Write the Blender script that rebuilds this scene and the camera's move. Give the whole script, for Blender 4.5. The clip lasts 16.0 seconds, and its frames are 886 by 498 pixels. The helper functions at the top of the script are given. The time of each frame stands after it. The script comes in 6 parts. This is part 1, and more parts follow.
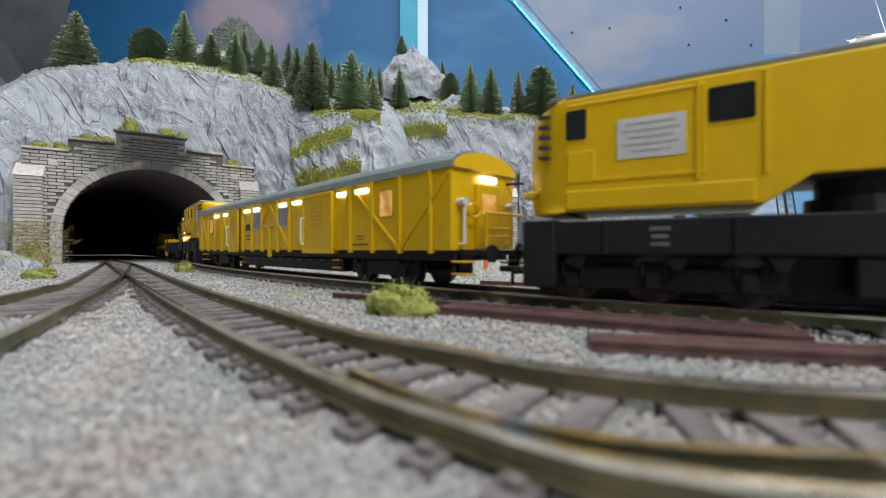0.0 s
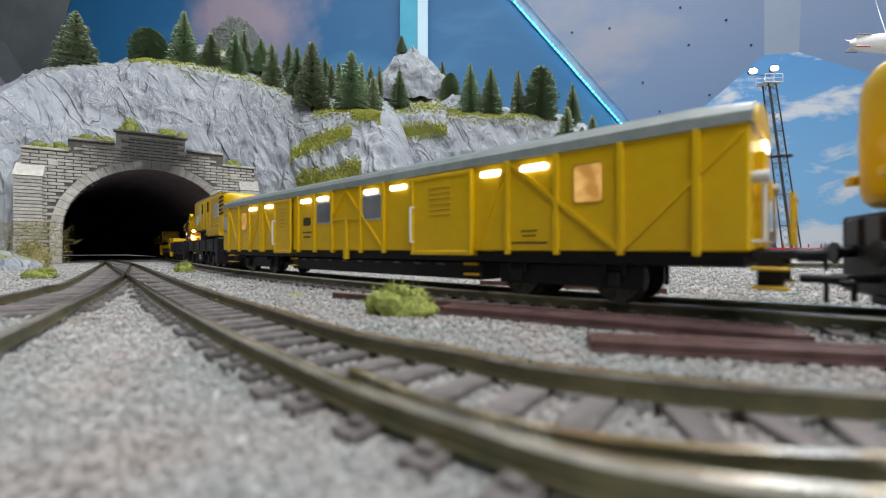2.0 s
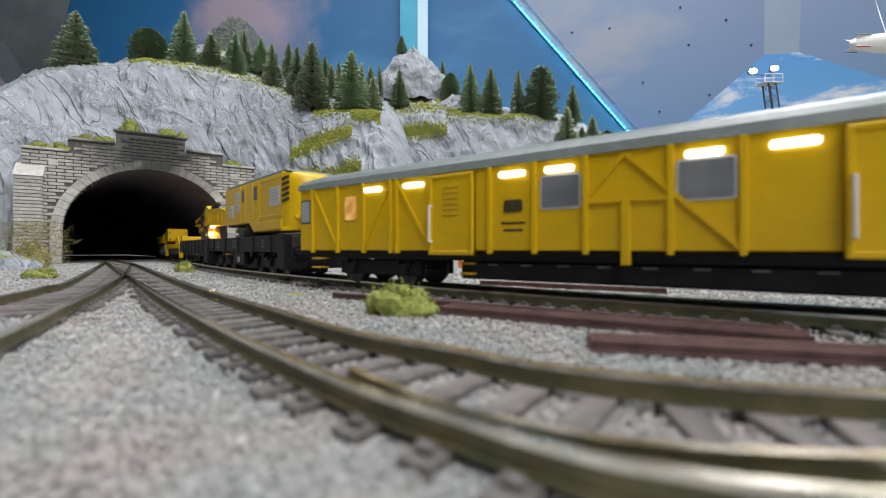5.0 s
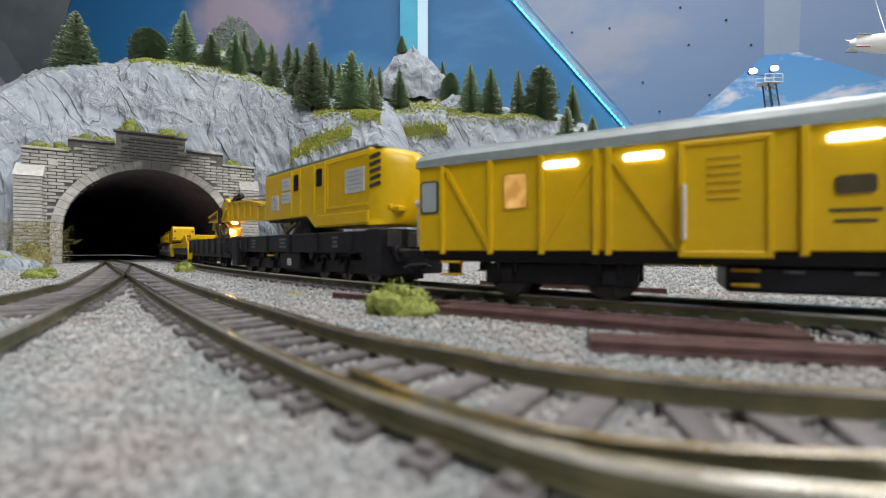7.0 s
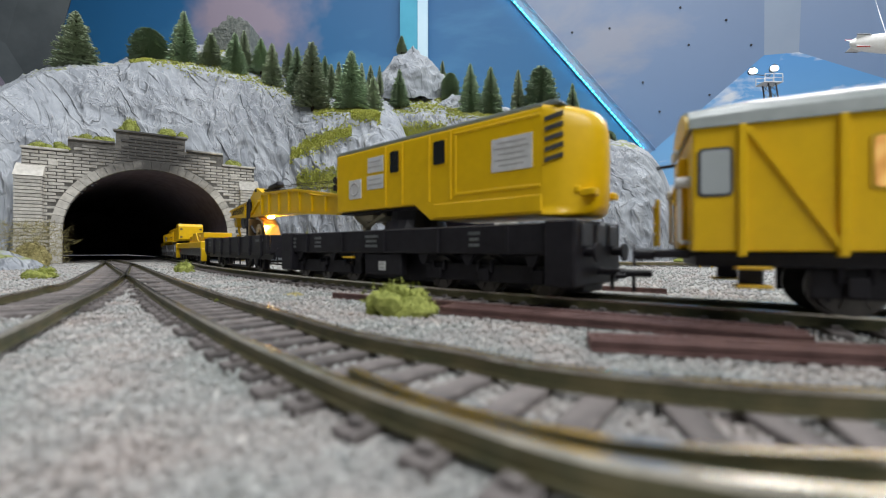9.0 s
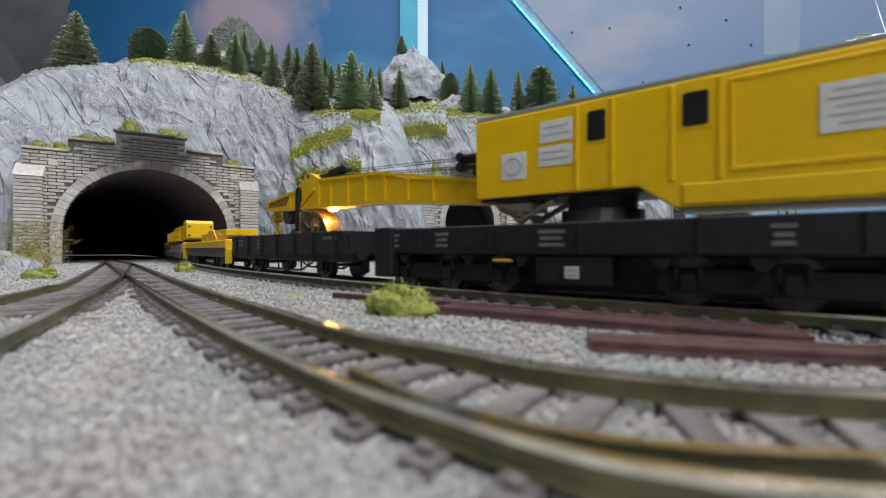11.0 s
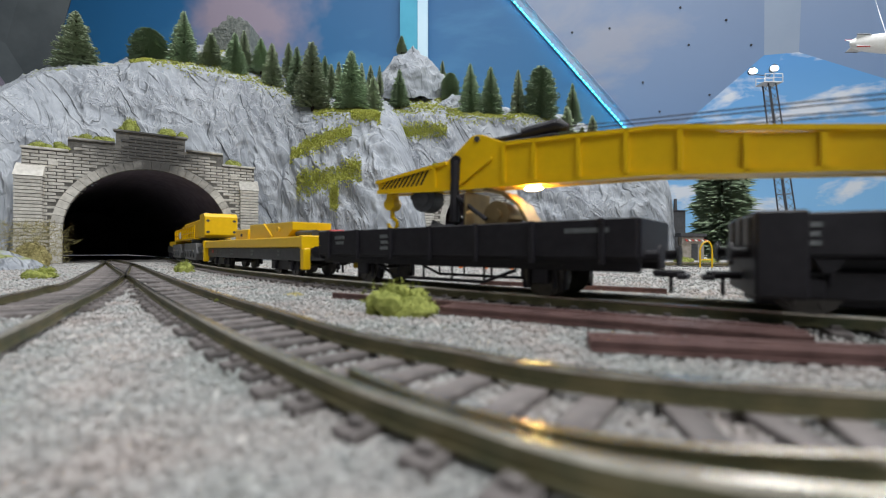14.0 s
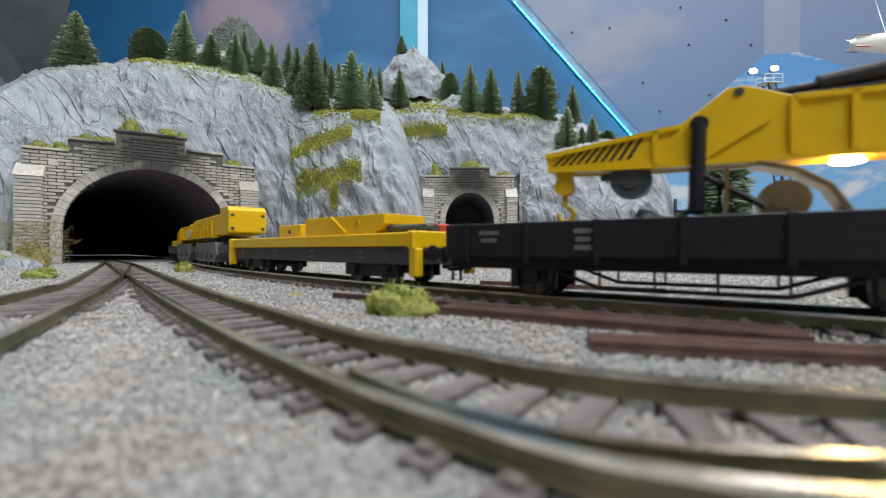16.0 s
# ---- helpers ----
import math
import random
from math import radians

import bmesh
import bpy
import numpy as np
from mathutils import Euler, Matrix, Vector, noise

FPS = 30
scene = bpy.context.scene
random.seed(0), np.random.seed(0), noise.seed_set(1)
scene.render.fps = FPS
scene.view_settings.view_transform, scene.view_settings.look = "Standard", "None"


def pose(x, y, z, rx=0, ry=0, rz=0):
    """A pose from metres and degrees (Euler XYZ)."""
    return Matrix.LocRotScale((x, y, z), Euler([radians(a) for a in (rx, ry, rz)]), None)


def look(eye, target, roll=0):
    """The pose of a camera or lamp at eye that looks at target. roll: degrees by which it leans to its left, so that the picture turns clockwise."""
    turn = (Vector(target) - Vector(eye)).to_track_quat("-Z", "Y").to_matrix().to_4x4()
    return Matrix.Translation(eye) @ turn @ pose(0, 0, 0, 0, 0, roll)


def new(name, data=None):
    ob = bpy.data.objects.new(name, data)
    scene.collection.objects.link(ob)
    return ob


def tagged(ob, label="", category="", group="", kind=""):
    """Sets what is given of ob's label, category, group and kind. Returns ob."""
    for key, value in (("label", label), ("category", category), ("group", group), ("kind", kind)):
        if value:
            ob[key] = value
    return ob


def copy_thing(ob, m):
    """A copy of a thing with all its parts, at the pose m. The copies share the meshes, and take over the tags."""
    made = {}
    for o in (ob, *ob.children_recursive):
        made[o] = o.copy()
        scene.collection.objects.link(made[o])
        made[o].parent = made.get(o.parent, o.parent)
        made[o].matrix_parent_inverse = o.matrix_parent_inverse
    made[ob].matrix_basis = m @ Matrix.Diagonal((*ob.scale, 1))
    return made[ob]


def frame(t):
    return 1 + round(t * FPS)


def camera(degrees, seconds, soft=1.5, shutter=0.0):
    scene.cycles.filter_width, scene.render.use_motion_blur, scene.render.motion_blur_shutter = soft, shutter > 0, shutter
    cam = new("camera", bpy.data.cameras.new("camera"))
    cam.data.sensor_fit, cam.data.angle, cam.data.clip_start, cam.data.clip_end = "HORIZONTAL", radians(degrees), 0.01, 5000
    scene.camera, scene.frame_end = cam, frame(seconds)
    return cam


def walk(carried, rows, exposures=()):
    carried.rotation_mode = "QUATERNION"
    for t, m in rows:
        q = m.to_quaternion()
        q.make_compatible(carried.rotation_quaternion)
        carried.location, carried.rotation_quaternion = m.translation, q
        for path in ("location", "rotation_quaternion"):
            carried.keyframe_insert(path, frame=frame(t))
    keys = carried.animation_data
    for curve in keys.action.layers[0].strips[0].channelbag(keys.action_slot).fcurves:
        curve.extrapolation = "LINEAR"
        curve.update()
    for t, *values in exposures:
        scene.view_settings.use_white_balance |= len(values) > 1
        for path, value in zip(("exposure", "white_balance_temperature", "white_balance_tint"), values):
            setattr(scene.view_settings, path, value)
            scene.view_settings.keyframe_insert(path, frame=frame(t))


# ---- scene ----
# The layout is built in millimetres and scaled to metres; the model railway is of 1:87 scale.
MM = 0.001
EYE = 16.0
cam = camera(93.6, 16.0, soft=1.1, shutter=0.5)
cam.data.dof.use_dof, cam.data.dof.focus_distance, cam.data.dof.aperture_fstop = True, 0.58, 20.0
walk(cam, [(0.0, look((0, 0, EYE * MM), (0, 1, EYE * MM))), (16.0, look((0, 0, EYE * MM), (0, 1, EYE * MM)))],
     exposures=[(0.0, -0.1), (16.0, -0.1)])


def mm(x, y, z, rx=0, ry=0, rz=0):
    return pose(x * MM, y * MM, z * MM, rx, ry, rz)


# ---- world and lamps ----
def make_world():
    w = bpy.data.worlds.new("dim_room")
    w.use_nodes = True
    bg = w.node_tree.nodes["Background"]
    bg.inputs["Color"].default_value = (0.85, 0.92, 1.0, 1)
    bg.inputs["Strength"].default_value = 0.3
    scene.world = w


make_world()


def area_lamp(name, at, target, size, power, color):
    data = bpy.data.lights.new(name, "AREA")
    data.shape, data.size, data.size_y = "RECTANGLE", size[0] * MM, size[1] * MM
    data.energy, data.color = power, color
    ob = new(name, data)
    ob.matrix_world = look([c * MM for c in at], [c * MM for c in target])
    return ob


# added unseen lamps: two over the mountain, a low front fill, right-end rail glint
area_lamp("ceiling_lamp", (-350, 420, 1800), (-300, 520, 0), (1300, 250), 18, (0.965, 0.985, 1.0))
area_lamp("ceiling_lamp", (450, 350, 1800), (250, 520, 0), (1300, 250), 18, (0.965, 0.985, 1.0))
area_lamp("ceiling_lamp", (500, -700, 1050), (0, 400, 0), (1300, 300), 18, (0.97, 0.98, 0.985))
area_lamp("ceiling_lamp", (830, 830, 760), (150, 150, 0), (420, 160), 5.0, (0.975, 0.985, 0.99))


# ---- materials ----
def nodes_of(name):
    m = bpy.data.materials.new(name)
    m.use_nodes = True
    nt = m.node_tree
    return m, nt, nt.nodes["Principled BSDF"]


def add(nt, kind, **vals):
    n = nt.nodes.new(kind)
    for k, v in vals.items():
        n.inputs[k].default_value = v
    return n


def surface(name, c1, c2, scale=200.0, rough=0.6, metal=0.0, bump=0.3, dist=0.0003, detail=6.0, spread=0.5, spec=0.5,
            per_object=0.0, big=None, coat=0.0):
    """Two colours mixed by a fine noise, a coarser second noise over it, and a bump of the fine one."""
    m, nt, b = nodes_of(name)
    tc = nt.nodes.new("ShaderNodeTexCoord")
    n1 = add(nt, "ShaderNodeTexNoise", Scale=scale, Detail=detail, Roughness=0.6)
    n2 = add(nt, "ShaderNodeTexNoise", Scale=scale * 0.12, Detail=4.0, Roughness=0.6)
    for n in (n1, n2):
        nt.links.new(tc.outputs["Object"], n.inputs["Vector"])
    r1 = nt.nodes.new("ShaderNodeValToRGB")
    r1.color_ramp.elements[0].position = 0.5 - spread * 0.35
    r1.color_ramp.elements[1].position = 0.5 + spread * 0.35
    r1.color_ramp.elements[0].color = (*c1, 1)
    r1.color_ramp.elements[1].color = (*c2, 1)
    mixf = add(nt, "ShaderNodeMath")
    mixf.operation = "ADD"
    half = add(nt, "ShaderNodeMath")
    half.operation = "MULTIPLY_ADD"
    half.inputs[1].default_value, half.inputs[2].default_value = 0.7, -0.35
    nt.links.new(n2.outputs["Fac"], half.inputs[0])
    nt.links.new(n1.outputs["Fac"], mixf.inputs[0])
    nt.links.new(half.outputs[0], mixf.inputs[1])
    nt.links.new(mixf.outputs[0], r1.inputs["Fac"])
    out = r1.outputs["Color"]
    if per_object:
        oi = nt.nodes.new("ShaderNodeObjectInfo")
        hs = nt.nodes.new("ShaderNodeHueSaturation")
        mr = add(nt, "ShaderNodeMapRange")
        mr.inputs["To Min"].default_value, mr.inputs["To Max"].default_value = 1 - per_object, 1 + per_object
        nt.links.new(oi.outputs["Random"], mr.inputs["Value"])
        nt.links.new(mr.outputs[0], hs.inputs["Value"])
        nt.links.new(out, hs.inputs["Color"])
        out = hs.outputs["Color"]
    nt.links.new(out, b.inputs["Base Color"])
    b.inputs["Roughness"].default_value, b.inputs["Metallic"].default_value = rough, metal
    b.inputs["Specular IOR Level"].default_value = spec
    b.inputs["Coat Weight"].default_value = coat
    if bump:
        bp = add(nt, "ShaderNodeBump", Strength=bump, Distance=dist)
        nt.links.new(n1.outputs["Fac"], bp.inputs["Height"])
        nt.links.new(bp.outputs["Normal"], b.inputs["Normal"])
    return m


def glow(name, color, strength):
    m, nt, b = nodes_of(name)
    b.inputs["Base Color"].default_value = (*color, 1)
    b.inputs["Emission Color"].default_value = (*color, 1)
    b.inputs["Emission Strength"].default_value = strength
    return m


YELLOW = surface("yellow_plastic", (0.72, 0.445, 0.002), (0.78, 0.49, 0.003), 300, 0.36, bump=0.04, dist=0.0001)
YELLOW_DIM = surface("yellow_worn_plastic", (0.55, 0.33, 0.01), (0.66, 0.42, 0.02), 500, 0.5, bump=0.1, dist=0.0001)
BLACK = surface("black_plastic", (0.011, 0.010, 0.0135), (0.018, 0.017, 0.0215), 400, 0.5, spec=0.28, bump=0.1, dist=0.0001)
GREY_DARK = surface("dark_grey_plastic", (0.035, 0.036, 0.04), (0.06, 0.062, 0.068), 400, 0.5, bump=0.1, dist=0.0001)
BOGIE_GREY = surface("grey_bogie", (0.10, 0.10, 0.105), (0.15, 0.15, 0.155), 300, 0.5, bump=0.1, dist=0.0001)
ROOF_GREY = surface("grey_green_roof", (0.16, 0.19, 0.185), (0.22, 0.25, 0.245), 200, 0.42, bump=0.08, dist=0.0001)
WHITE = surface("white_plastic", (0.70, 0.70, 0.68), (0.78, 0.78, 0.76), 300, 0.45, bump=0.05, dist=0.0001)
PRINT = surface("printed_letters", (0.09, 0.10, 0.105), (0.16, 0.17, 0.175), 600, 0.6, bump=0)
PRINT_PALE = surface("pale_print", (0.34, 0.34, 0.34), (0.42, 0.42, 0.42), 600, 0.6, bump=0)
PRINT_DARK = surface("dark_print", (0.05, 0.04, 0.01), (0.08, 0.06, 0.02), 600, 0.6, bump=0)
SIGN_WHITE = surface("white_sign", (0.55, 0.56, 0.56), (0.66, 0.67, 0.67), 400, 0.5, bump=0)
CREAM = surface("cream_plastic", (0.40, 0.36, 0.24), (0.52, 0.47, 0.33), 300, 0.5, bump=0.05, dist=0.0001)
RED = surface("red_plastic", (0.35, 0.02, 0.015), (0.45, 0.03, 0.02), 300, 0.45, bump=0.05, dist=0.0001)
BLUE = surface("blue_container_paint", (0.02, 0.06, 0.16), (0.03, 0.08, 0.2), 200, 0.5, bump=0.05, dist=0.0002)
GLASS_DARK = surface("dark_window", (0.015, 0.017, 0.018), (0.03, 0.033, 0.035), 60, 0.12, bump=0)
PANE_GREY = surface("grey_window_pane", (0.16, 0.17, 0.19), (0.30, 0.31, 0.33), 40, 0.15, bump=0)
PANE_PALE = surface("pale_window_pane", (0.36, 0.40, 0.41), (0.46, 0.50, 0.51), 40, 0.15, bump=0)
BRONZE = surface("bronze_plate", (0.34, 0.24, 0.12), (0.50, 0.36, 0.18), 150, 0.28, metal=0.85, bump=0.05, dist=0.0001)
RUIN = surface("ruin_stone", (0.10, 0.115, 0.11), (0.22, 0.235, 0.22), 120, 0.9, bump=0.9, dist=0.004)
STEEL = surface("wheel_steel", (0.05, 0.046, 0.044), (0.09, 0.083, 0.078), 300, 0.35, metal=0.6, bump=0.05, dist=0.0001)
LAMP_WHITE = glow("lit_white_lamp", (1.0, 0.97, 0.9), 3.0)
LAMP_WARM = glow("lit_warm_bulb", (1.0, 0.62, 0.2), 170.0)
WINDOW_WARM = glow("lit_window", (0.80, 0.42, 0.10), 0.55)
_nt = WINDOW_WARM.node_tree
_pos = _nt.nodes.new("ShaderNodeTexCoord").outputs["Object"]
_n = _nt.nodes.new("ShaderNodeTexNoise")
_n.inputs["Scale"].default_value = 210.0
_nt.links.new(_pos, _n.inputs["Vector"])
_r = _nt.nodes.new("ShaderNodeValToRGB")
_r.color_ramp.elements[0].position, _r.color_ramp.elements[0].color = 0.40, (0.30, 0.11, 0.02, 1)
_r.color_ramp.elements[1].position, _r.color_ramp.elements[1].color = 0.62, (1.0, 0.62, 0.22, 1)
_nt.links.new(_n.outputs["Fac"], _r.inputs["Fac"])
_nt.links.new(_r.outputs["Color"], _nt.nodes["Principled BSDF"].inputs["Emission Color"])
FLOOD = glow("lit_floodlight", (0.92, 0.97, 1.0), 25.0)
LED_CYAN = glow("cyan_led", (0.03, 0.80, 0.95), 32.0)
ORANGE = surface("orange_plastic", (0.75, 0.16, 0.02), (0.8, 0.2, 0.03), 300, 0.5, bump=0)
MORTAR = surface("dark_joint", (0.10, 0.097, 0.09), (0.18, 0.173, 0.16), 300, 0.95)
SLEEPER = surface("brown_sleeper", (0.085, 0.075, 0.073), (0.17, 0.15, 0.145), 500, 0.8, bump=0.4, per_object=0.25)
STORED = surface("brown_stored_rail", (0.095, 0.050, 0.046), (0.165, 0.092, 0.085), 200, 0.55, bump=0.15, dist=0.0002)
RAIL_SIDE = surface("weathered_rail", (0.05, 0.065, 0.035), (0.20, 0.165, 0.085), 160, 0.5, metal=0.3, bump=0.15, dist=0.0002, spread=0.8)
RAIL_HEAD = surface("polished_rail_head", (0.58, 0.55, 0.47), (0.80, 0.77, 0.69), 250, 0.22, metal=1.0, bump=0.05, dist=0.0001)
MOSS = surface("green_moss", (0.15, 0.175, 0.03), (0.33, 0.36, 0.09), 700, 0.9, bump=0.5, dist=0.0006)
GRASS = surface("yellow_green_grass", (0.36, 0.39, 0.07), (0.62, 0.63, 0.20), 500, 0.9, bump=0)
STRAW = surface("dry_moss", (0.22, 0.19, 0.08), (0.46, 0.41, 0.18), 700, 0.9, bump=0.5, dist=0.0006)
NEEDLE = surface("fir_needles", (0.20, 0.285, 0.18), (0.40, 0.49, 0.33), 250, 0.8, bump=0, per_object=0.18, spec=0.15)
NEEDLE_DARK = surface("brown_fir_needles", (0.25, 0.305, 0.21), (0.43, 0.49, 0.34), 250, 0.8, bump=0, per_object=0.18, spec=0.15)
BARK = surface("bark", (0.05, 0.035, 0.025), (0.09, 0.07, 0.05), 400, 0.9)
SAND = surface("grey_hut_wall", (0.25, 0.22, 0.18), (0.38, 0.34, 0.3), 200, 0.8)
# black lining lifted to purple-grey, standing in for veiling glare in the tunnel
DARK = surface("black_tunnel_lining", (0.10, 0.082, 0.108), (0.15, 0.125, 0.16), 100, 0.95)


def blend(nt, fac, a, b):
    n = nt.nodes.new("ShaderNodeMix")
    n.data_type = "RGBA"
    for sock, val in ((n.inputs["Factor"], fac), (n.inputs["A"], a), (n.inputs["B"], b)):
        if isinstance(val, (int, float, tuple)):
            sock.default_value = val
        else:
            nt.links.new(val, sock)
    return n.outputs["Result"]


def ramp(nt, fac, stops):
    r = nt.nodes.new("ShaderNodeValToRGB")
    el = r.color_ramp.elements
    while len(el) < len(stops):
        el.new(0.5)
    for e, (p, c) in zip(el, stops):
        e.position = p
        e.color = (*c, 1) if isinstance(c, tuple) else (c, c, c, 1)
    nt.links.new(fac, r.inputs["Fac"])
    return r.outputs["Color"]


def noise_of(nt, vec, scale, detail=5.0, rough=0.6, stretch=None, distort=0.0):
    n = add(nt, "ShaderNodeTexNoise", Scale=scale, Detail=detail, Roughness=rough, Distortion=distort)
    if stretch:
        mp = nt.nodes.new("ShaderNodeMapping")
        mp.inputs["Scale"].default_value = stretch
        nt.links.new(vec, mp.inputs["Vector"])
        vec = mp.outputs["Vector"]
    nt.links.new(vec, n.inputs["Vector"])
    return n.outputs["Fac"]


def math_node(nt, op, a, b=0.0):
    n = nt.nodes.new("ShaderNodeMath")
    n.operation = op
    for sock, val in ((n.inputs[0], a), (n.inputs[1], b)):
        if isinstance(val, (int, float)):
            sock.default_value = val
        else:
            nt.links.new(val, sock)
    return n.outputs[0]


def rock_material():
    """Plaster rock: smooth trowelled layers with crisp torn edges, rim highlights painted over a blue-grey wash, moss
    on the flats.
    """
    m, nt, b = nodes_of("painted_plaster_rock")
    geo = nt.nodes.new("ShaderNodeNewGeometry")
    pos = geo.outputs["Position"]
    tilt = nt.nodes.new("ShaderNodeMapping")
    tilt.inputs["Rotation"].default_value = (0.0, 0.38, 0.0)
    nt.links.new(pos, tilt.inputs["Vector"])
    along = tilt.outputs["Vector"]
    wash = noise_of(nt, pos, 8, 4, 0.6)
    streak = noise_of(nt, along, 30, 5, 0.5, (1.0, 1.0, 0.28), 0.6)
    fine = noise_of(nt, pos, 420, 4, 0.6, (1.0, 1.0, 0.5), 0.4)

    def layers(vec, scale, stretch, steps, distort):
        """Plateaus with steep torn rims; also gives the rims alone."""
        n = math_node(nt, "MULTIPLY", noise_of(nt, vec, scale, 3, 0.5, stretch, distort), steps)
        f = math_node(nt, "FRACT", n)
        rise = ramp(nt, f, [(0.0, 0.0), (0.55, 0.12), (0.86, 1.06), (1.0, 1.0)])
        return math_node(nt, "ADD", math_node(nt, "FLOOR", n), rise), ramp(nt, f, [(0.70, 0.0), (0.86, 1.0), (0.99, 0.0)])
    slab, slab_rim = layers(along, 24, (1.0, 1.0, 0.30), 7.0, 0.9)
    flake, flake_rim = layers(pos, 62, (1.0, 1.0, 0.42), 6.0, 1.2)
    rough_area = ramp(nt, noise_of(nt, pos, 11, 3, 0.5), [(0.44, 0.0), (0.56, 1.0)])
    flake_rim = math_node(nt, "MULTIPLY", flake_rim, rough_area)
    rims = math_node(nt, "MAXIMUM", math_node(nt, "MULTIPLY", slab_rim, 0.55), flake_rim)
    col = ramp(nt, streak, [(0.25, (0.185, 0.205, 0.235)), (0.5, (0.285, 0.307, 0.340)), (0.75, (0.385, 0.408, 0.442))])
    col = blend(nt, math_node(nt, "MULTIPLY", ramp(nt, wash, [(0.50, 0.0), (0.70, 1.0)]), 0.45), col, (0.235, 0.265, 0.285, 1))
    # highlights along the torn rims, put into the colour
    col = blend(nt, math_node(nt, "MULTIPLY", rims, 0.5), col, (0.60, 0.615, 0.65, 1))
    up = nt.nodes.new("ShaderNodeSeparateXYZ")
    nt.links.new(geo.outputs["Normal"], up.inputs[0])
    flat = math_node(nt, "ADD", up.outputs["Z"], math_node(nt, "MULTIPLY", noise_of(nt, pos, 30, 4), 0.5))
    mossy = ramp(nt, fine, [(0.3, (0.13, 0.155, 0.03)), (0.7, (0.32, 0.34, 0.09))])
    col = blend(nt, ramp(nt, math_node(nt, "MULTIPLY", flat, 0.8), [(0.88, 0.0), (0.96, 0.9)]), col, mossy)
    nt.links.new(col, b.inputs["Base Color"])
    b.inputs["Roughness"].default_value = 0.8
    hgt = math_node(nt, "ADD", math_node(nt, "MULTIPLY", slab, 0.30), math_node(nt, "MULTIPLY", math_node(nt, "MULTIPLY", flake, rough_area), 0.17))
    hgt = math_node(nt, "ADD", hgt, math_node(nt, "ADD", math_node(nt, "MULTIPLY", streak, 0.5), math_node(nt, "MULTIPLY", fine, 0.05)))
    bp = add(nt, "ShaderNodeBump", Strength=1.0, Distance=0.009)
    nt.links.new(hgt, bp.inputs["Height"])
    nt.links.new(bp.outputs["Normal"], b.inputs["Normal"])
    return m


def ground_material():
    """Fine grey, pinkish and greenish scatter."""
    m, nt, b = nodes_of("scatter_ground")
    geo = nt.nodes.new("ShaderNodeNewGeometry")
    pos = geo.outputs["Position"]
    vor = add(nt, "ShaderNodeTexVoronoi", Scale=1000.0)
    nt.links.new(pos, vor.inputs["Vector"])
    sep = nt.nodes.new("ShaderNodeSeparateColor")
    nt.links.new(vor.outputs["Color"], sep.inputs[0])
    grain = ramp(nt, sep.outputs[0], [(0.0, (0.16, 0.155, 0.15)), (0.45, (0.34, 0.32, 0.30)), (0.8, (0.52, 0.49, 0.46)), (1.0, (0.7, 0.67, 0.63))])
    tint = ramp(nt, noise_of(nt, pos, 45, 3), [(0.35, (0.33, 0.275, 0.255)), (0.5, (0.30, 0.305, 0.30)), (0.64, (0.23, 0.285, 0.275))])
    col = blend(nt, 0.45, grain, tint)
    nt.links.new(col, b.inputs["Base Color"])
    b.inputs["Roughness"].default_value = 0.9
    bp = add(nt, "ShaderNodeBump", Strength=0.7, Distance=0.0006)
    nt.links.new(vor.outputs["Distance"], bp.inputs["Height"])
    nt.links.new(bp.outputs["Normal"], b.inputs["Normal"])
    return m


def stone_material():
    m, nt, b = nodes_of("ballast_stone")
    geo = nt.nodes.new("ShaderNodeNewGeometry")
    col = ramp(nt, geo.outputs["Random Per Island"], [(0.0, (0.12, 0.12, 0.12)), (0.3, (0.25, 0.245, 0.24)), (0.55, (0.33, 0.30, 0.28)), (0.75, (0.38, 0.375, 0.365)), (1.0, (0.56, 0.55, 0.53))])
    tint = ramp(nt, noise_of(nt, geo.outputs["Position"], 45, 3), [(0.35, (0.34, 0.285, 0.265)), (0.5, (0.31, 0.315, 0.31)), (0.64, (0.24, 0.29, 0.28))])
    nt.links.new(blend(nt, 0.5, col, tint), b.inputs["Base Color"])
    b.inputs["Roughness"].default_value = 0.85
    return m


def portal_material(name, crown, reach):
    """Cast stone with soot over the crown of the arch."""
    m, nt, b = nodes_of(name)
    geo = nt.nodes.new("ShaderNodeNewGeometry")
    pos = geo.outputs["Position"]
    n1 = noise_of(nt, pos, 220, 5)
    oi = nt.nodes.new("ShaderNodeObjectInfo")
    v = math_node(nt, "ADD", n1, math_node(nt, "MULTIPLY", math_node(nt, "SUBTRACT", oi.outputs["Random"], 0.5), 0.35))
    col = ramp(nt, v, [(0.25, (0.36, 0.345, 0.315)), (0.55, (0.53, 0.51, 0.465)), (0.8, (0.64, 0.615, 0.565))])
    d = nt.nodes.new("ShaderNodeVectorMath")
    d.operation = "DISTANCE"
    nt.links.new(pos, d.inputs[0])
    d.inputs[1].default_value = [c * MM for c in crown]
    far = math_node(nt, "ADD", math_node(nt, "DIVIDE", d.outputs["Value"], reach * MM), math_node(nt, "MULTIPLY", math_node(nt, "SUBTRACT", noise_of(nt, pos, 35, 4), 0.5), 0.9))
    col = blend(nt, ramp(nt, far, [(0.30, 0.95), (0.98, 0.0)]), col, (0.035, 0.034, 0.034, 1))
    nt.links.new(col, b.inputs["Base Color"])
    b.inputs["Roughness"].default_value = 0.9
    bp = add(nt, "ShaderNodeBump", Strength=0.35, Distance=0.0006)
    nt.links.new(n1, bp.inputs["Height"])
    nt.links.new(bp.outputs["Normal"], b.inputs["Normal"])
    return m


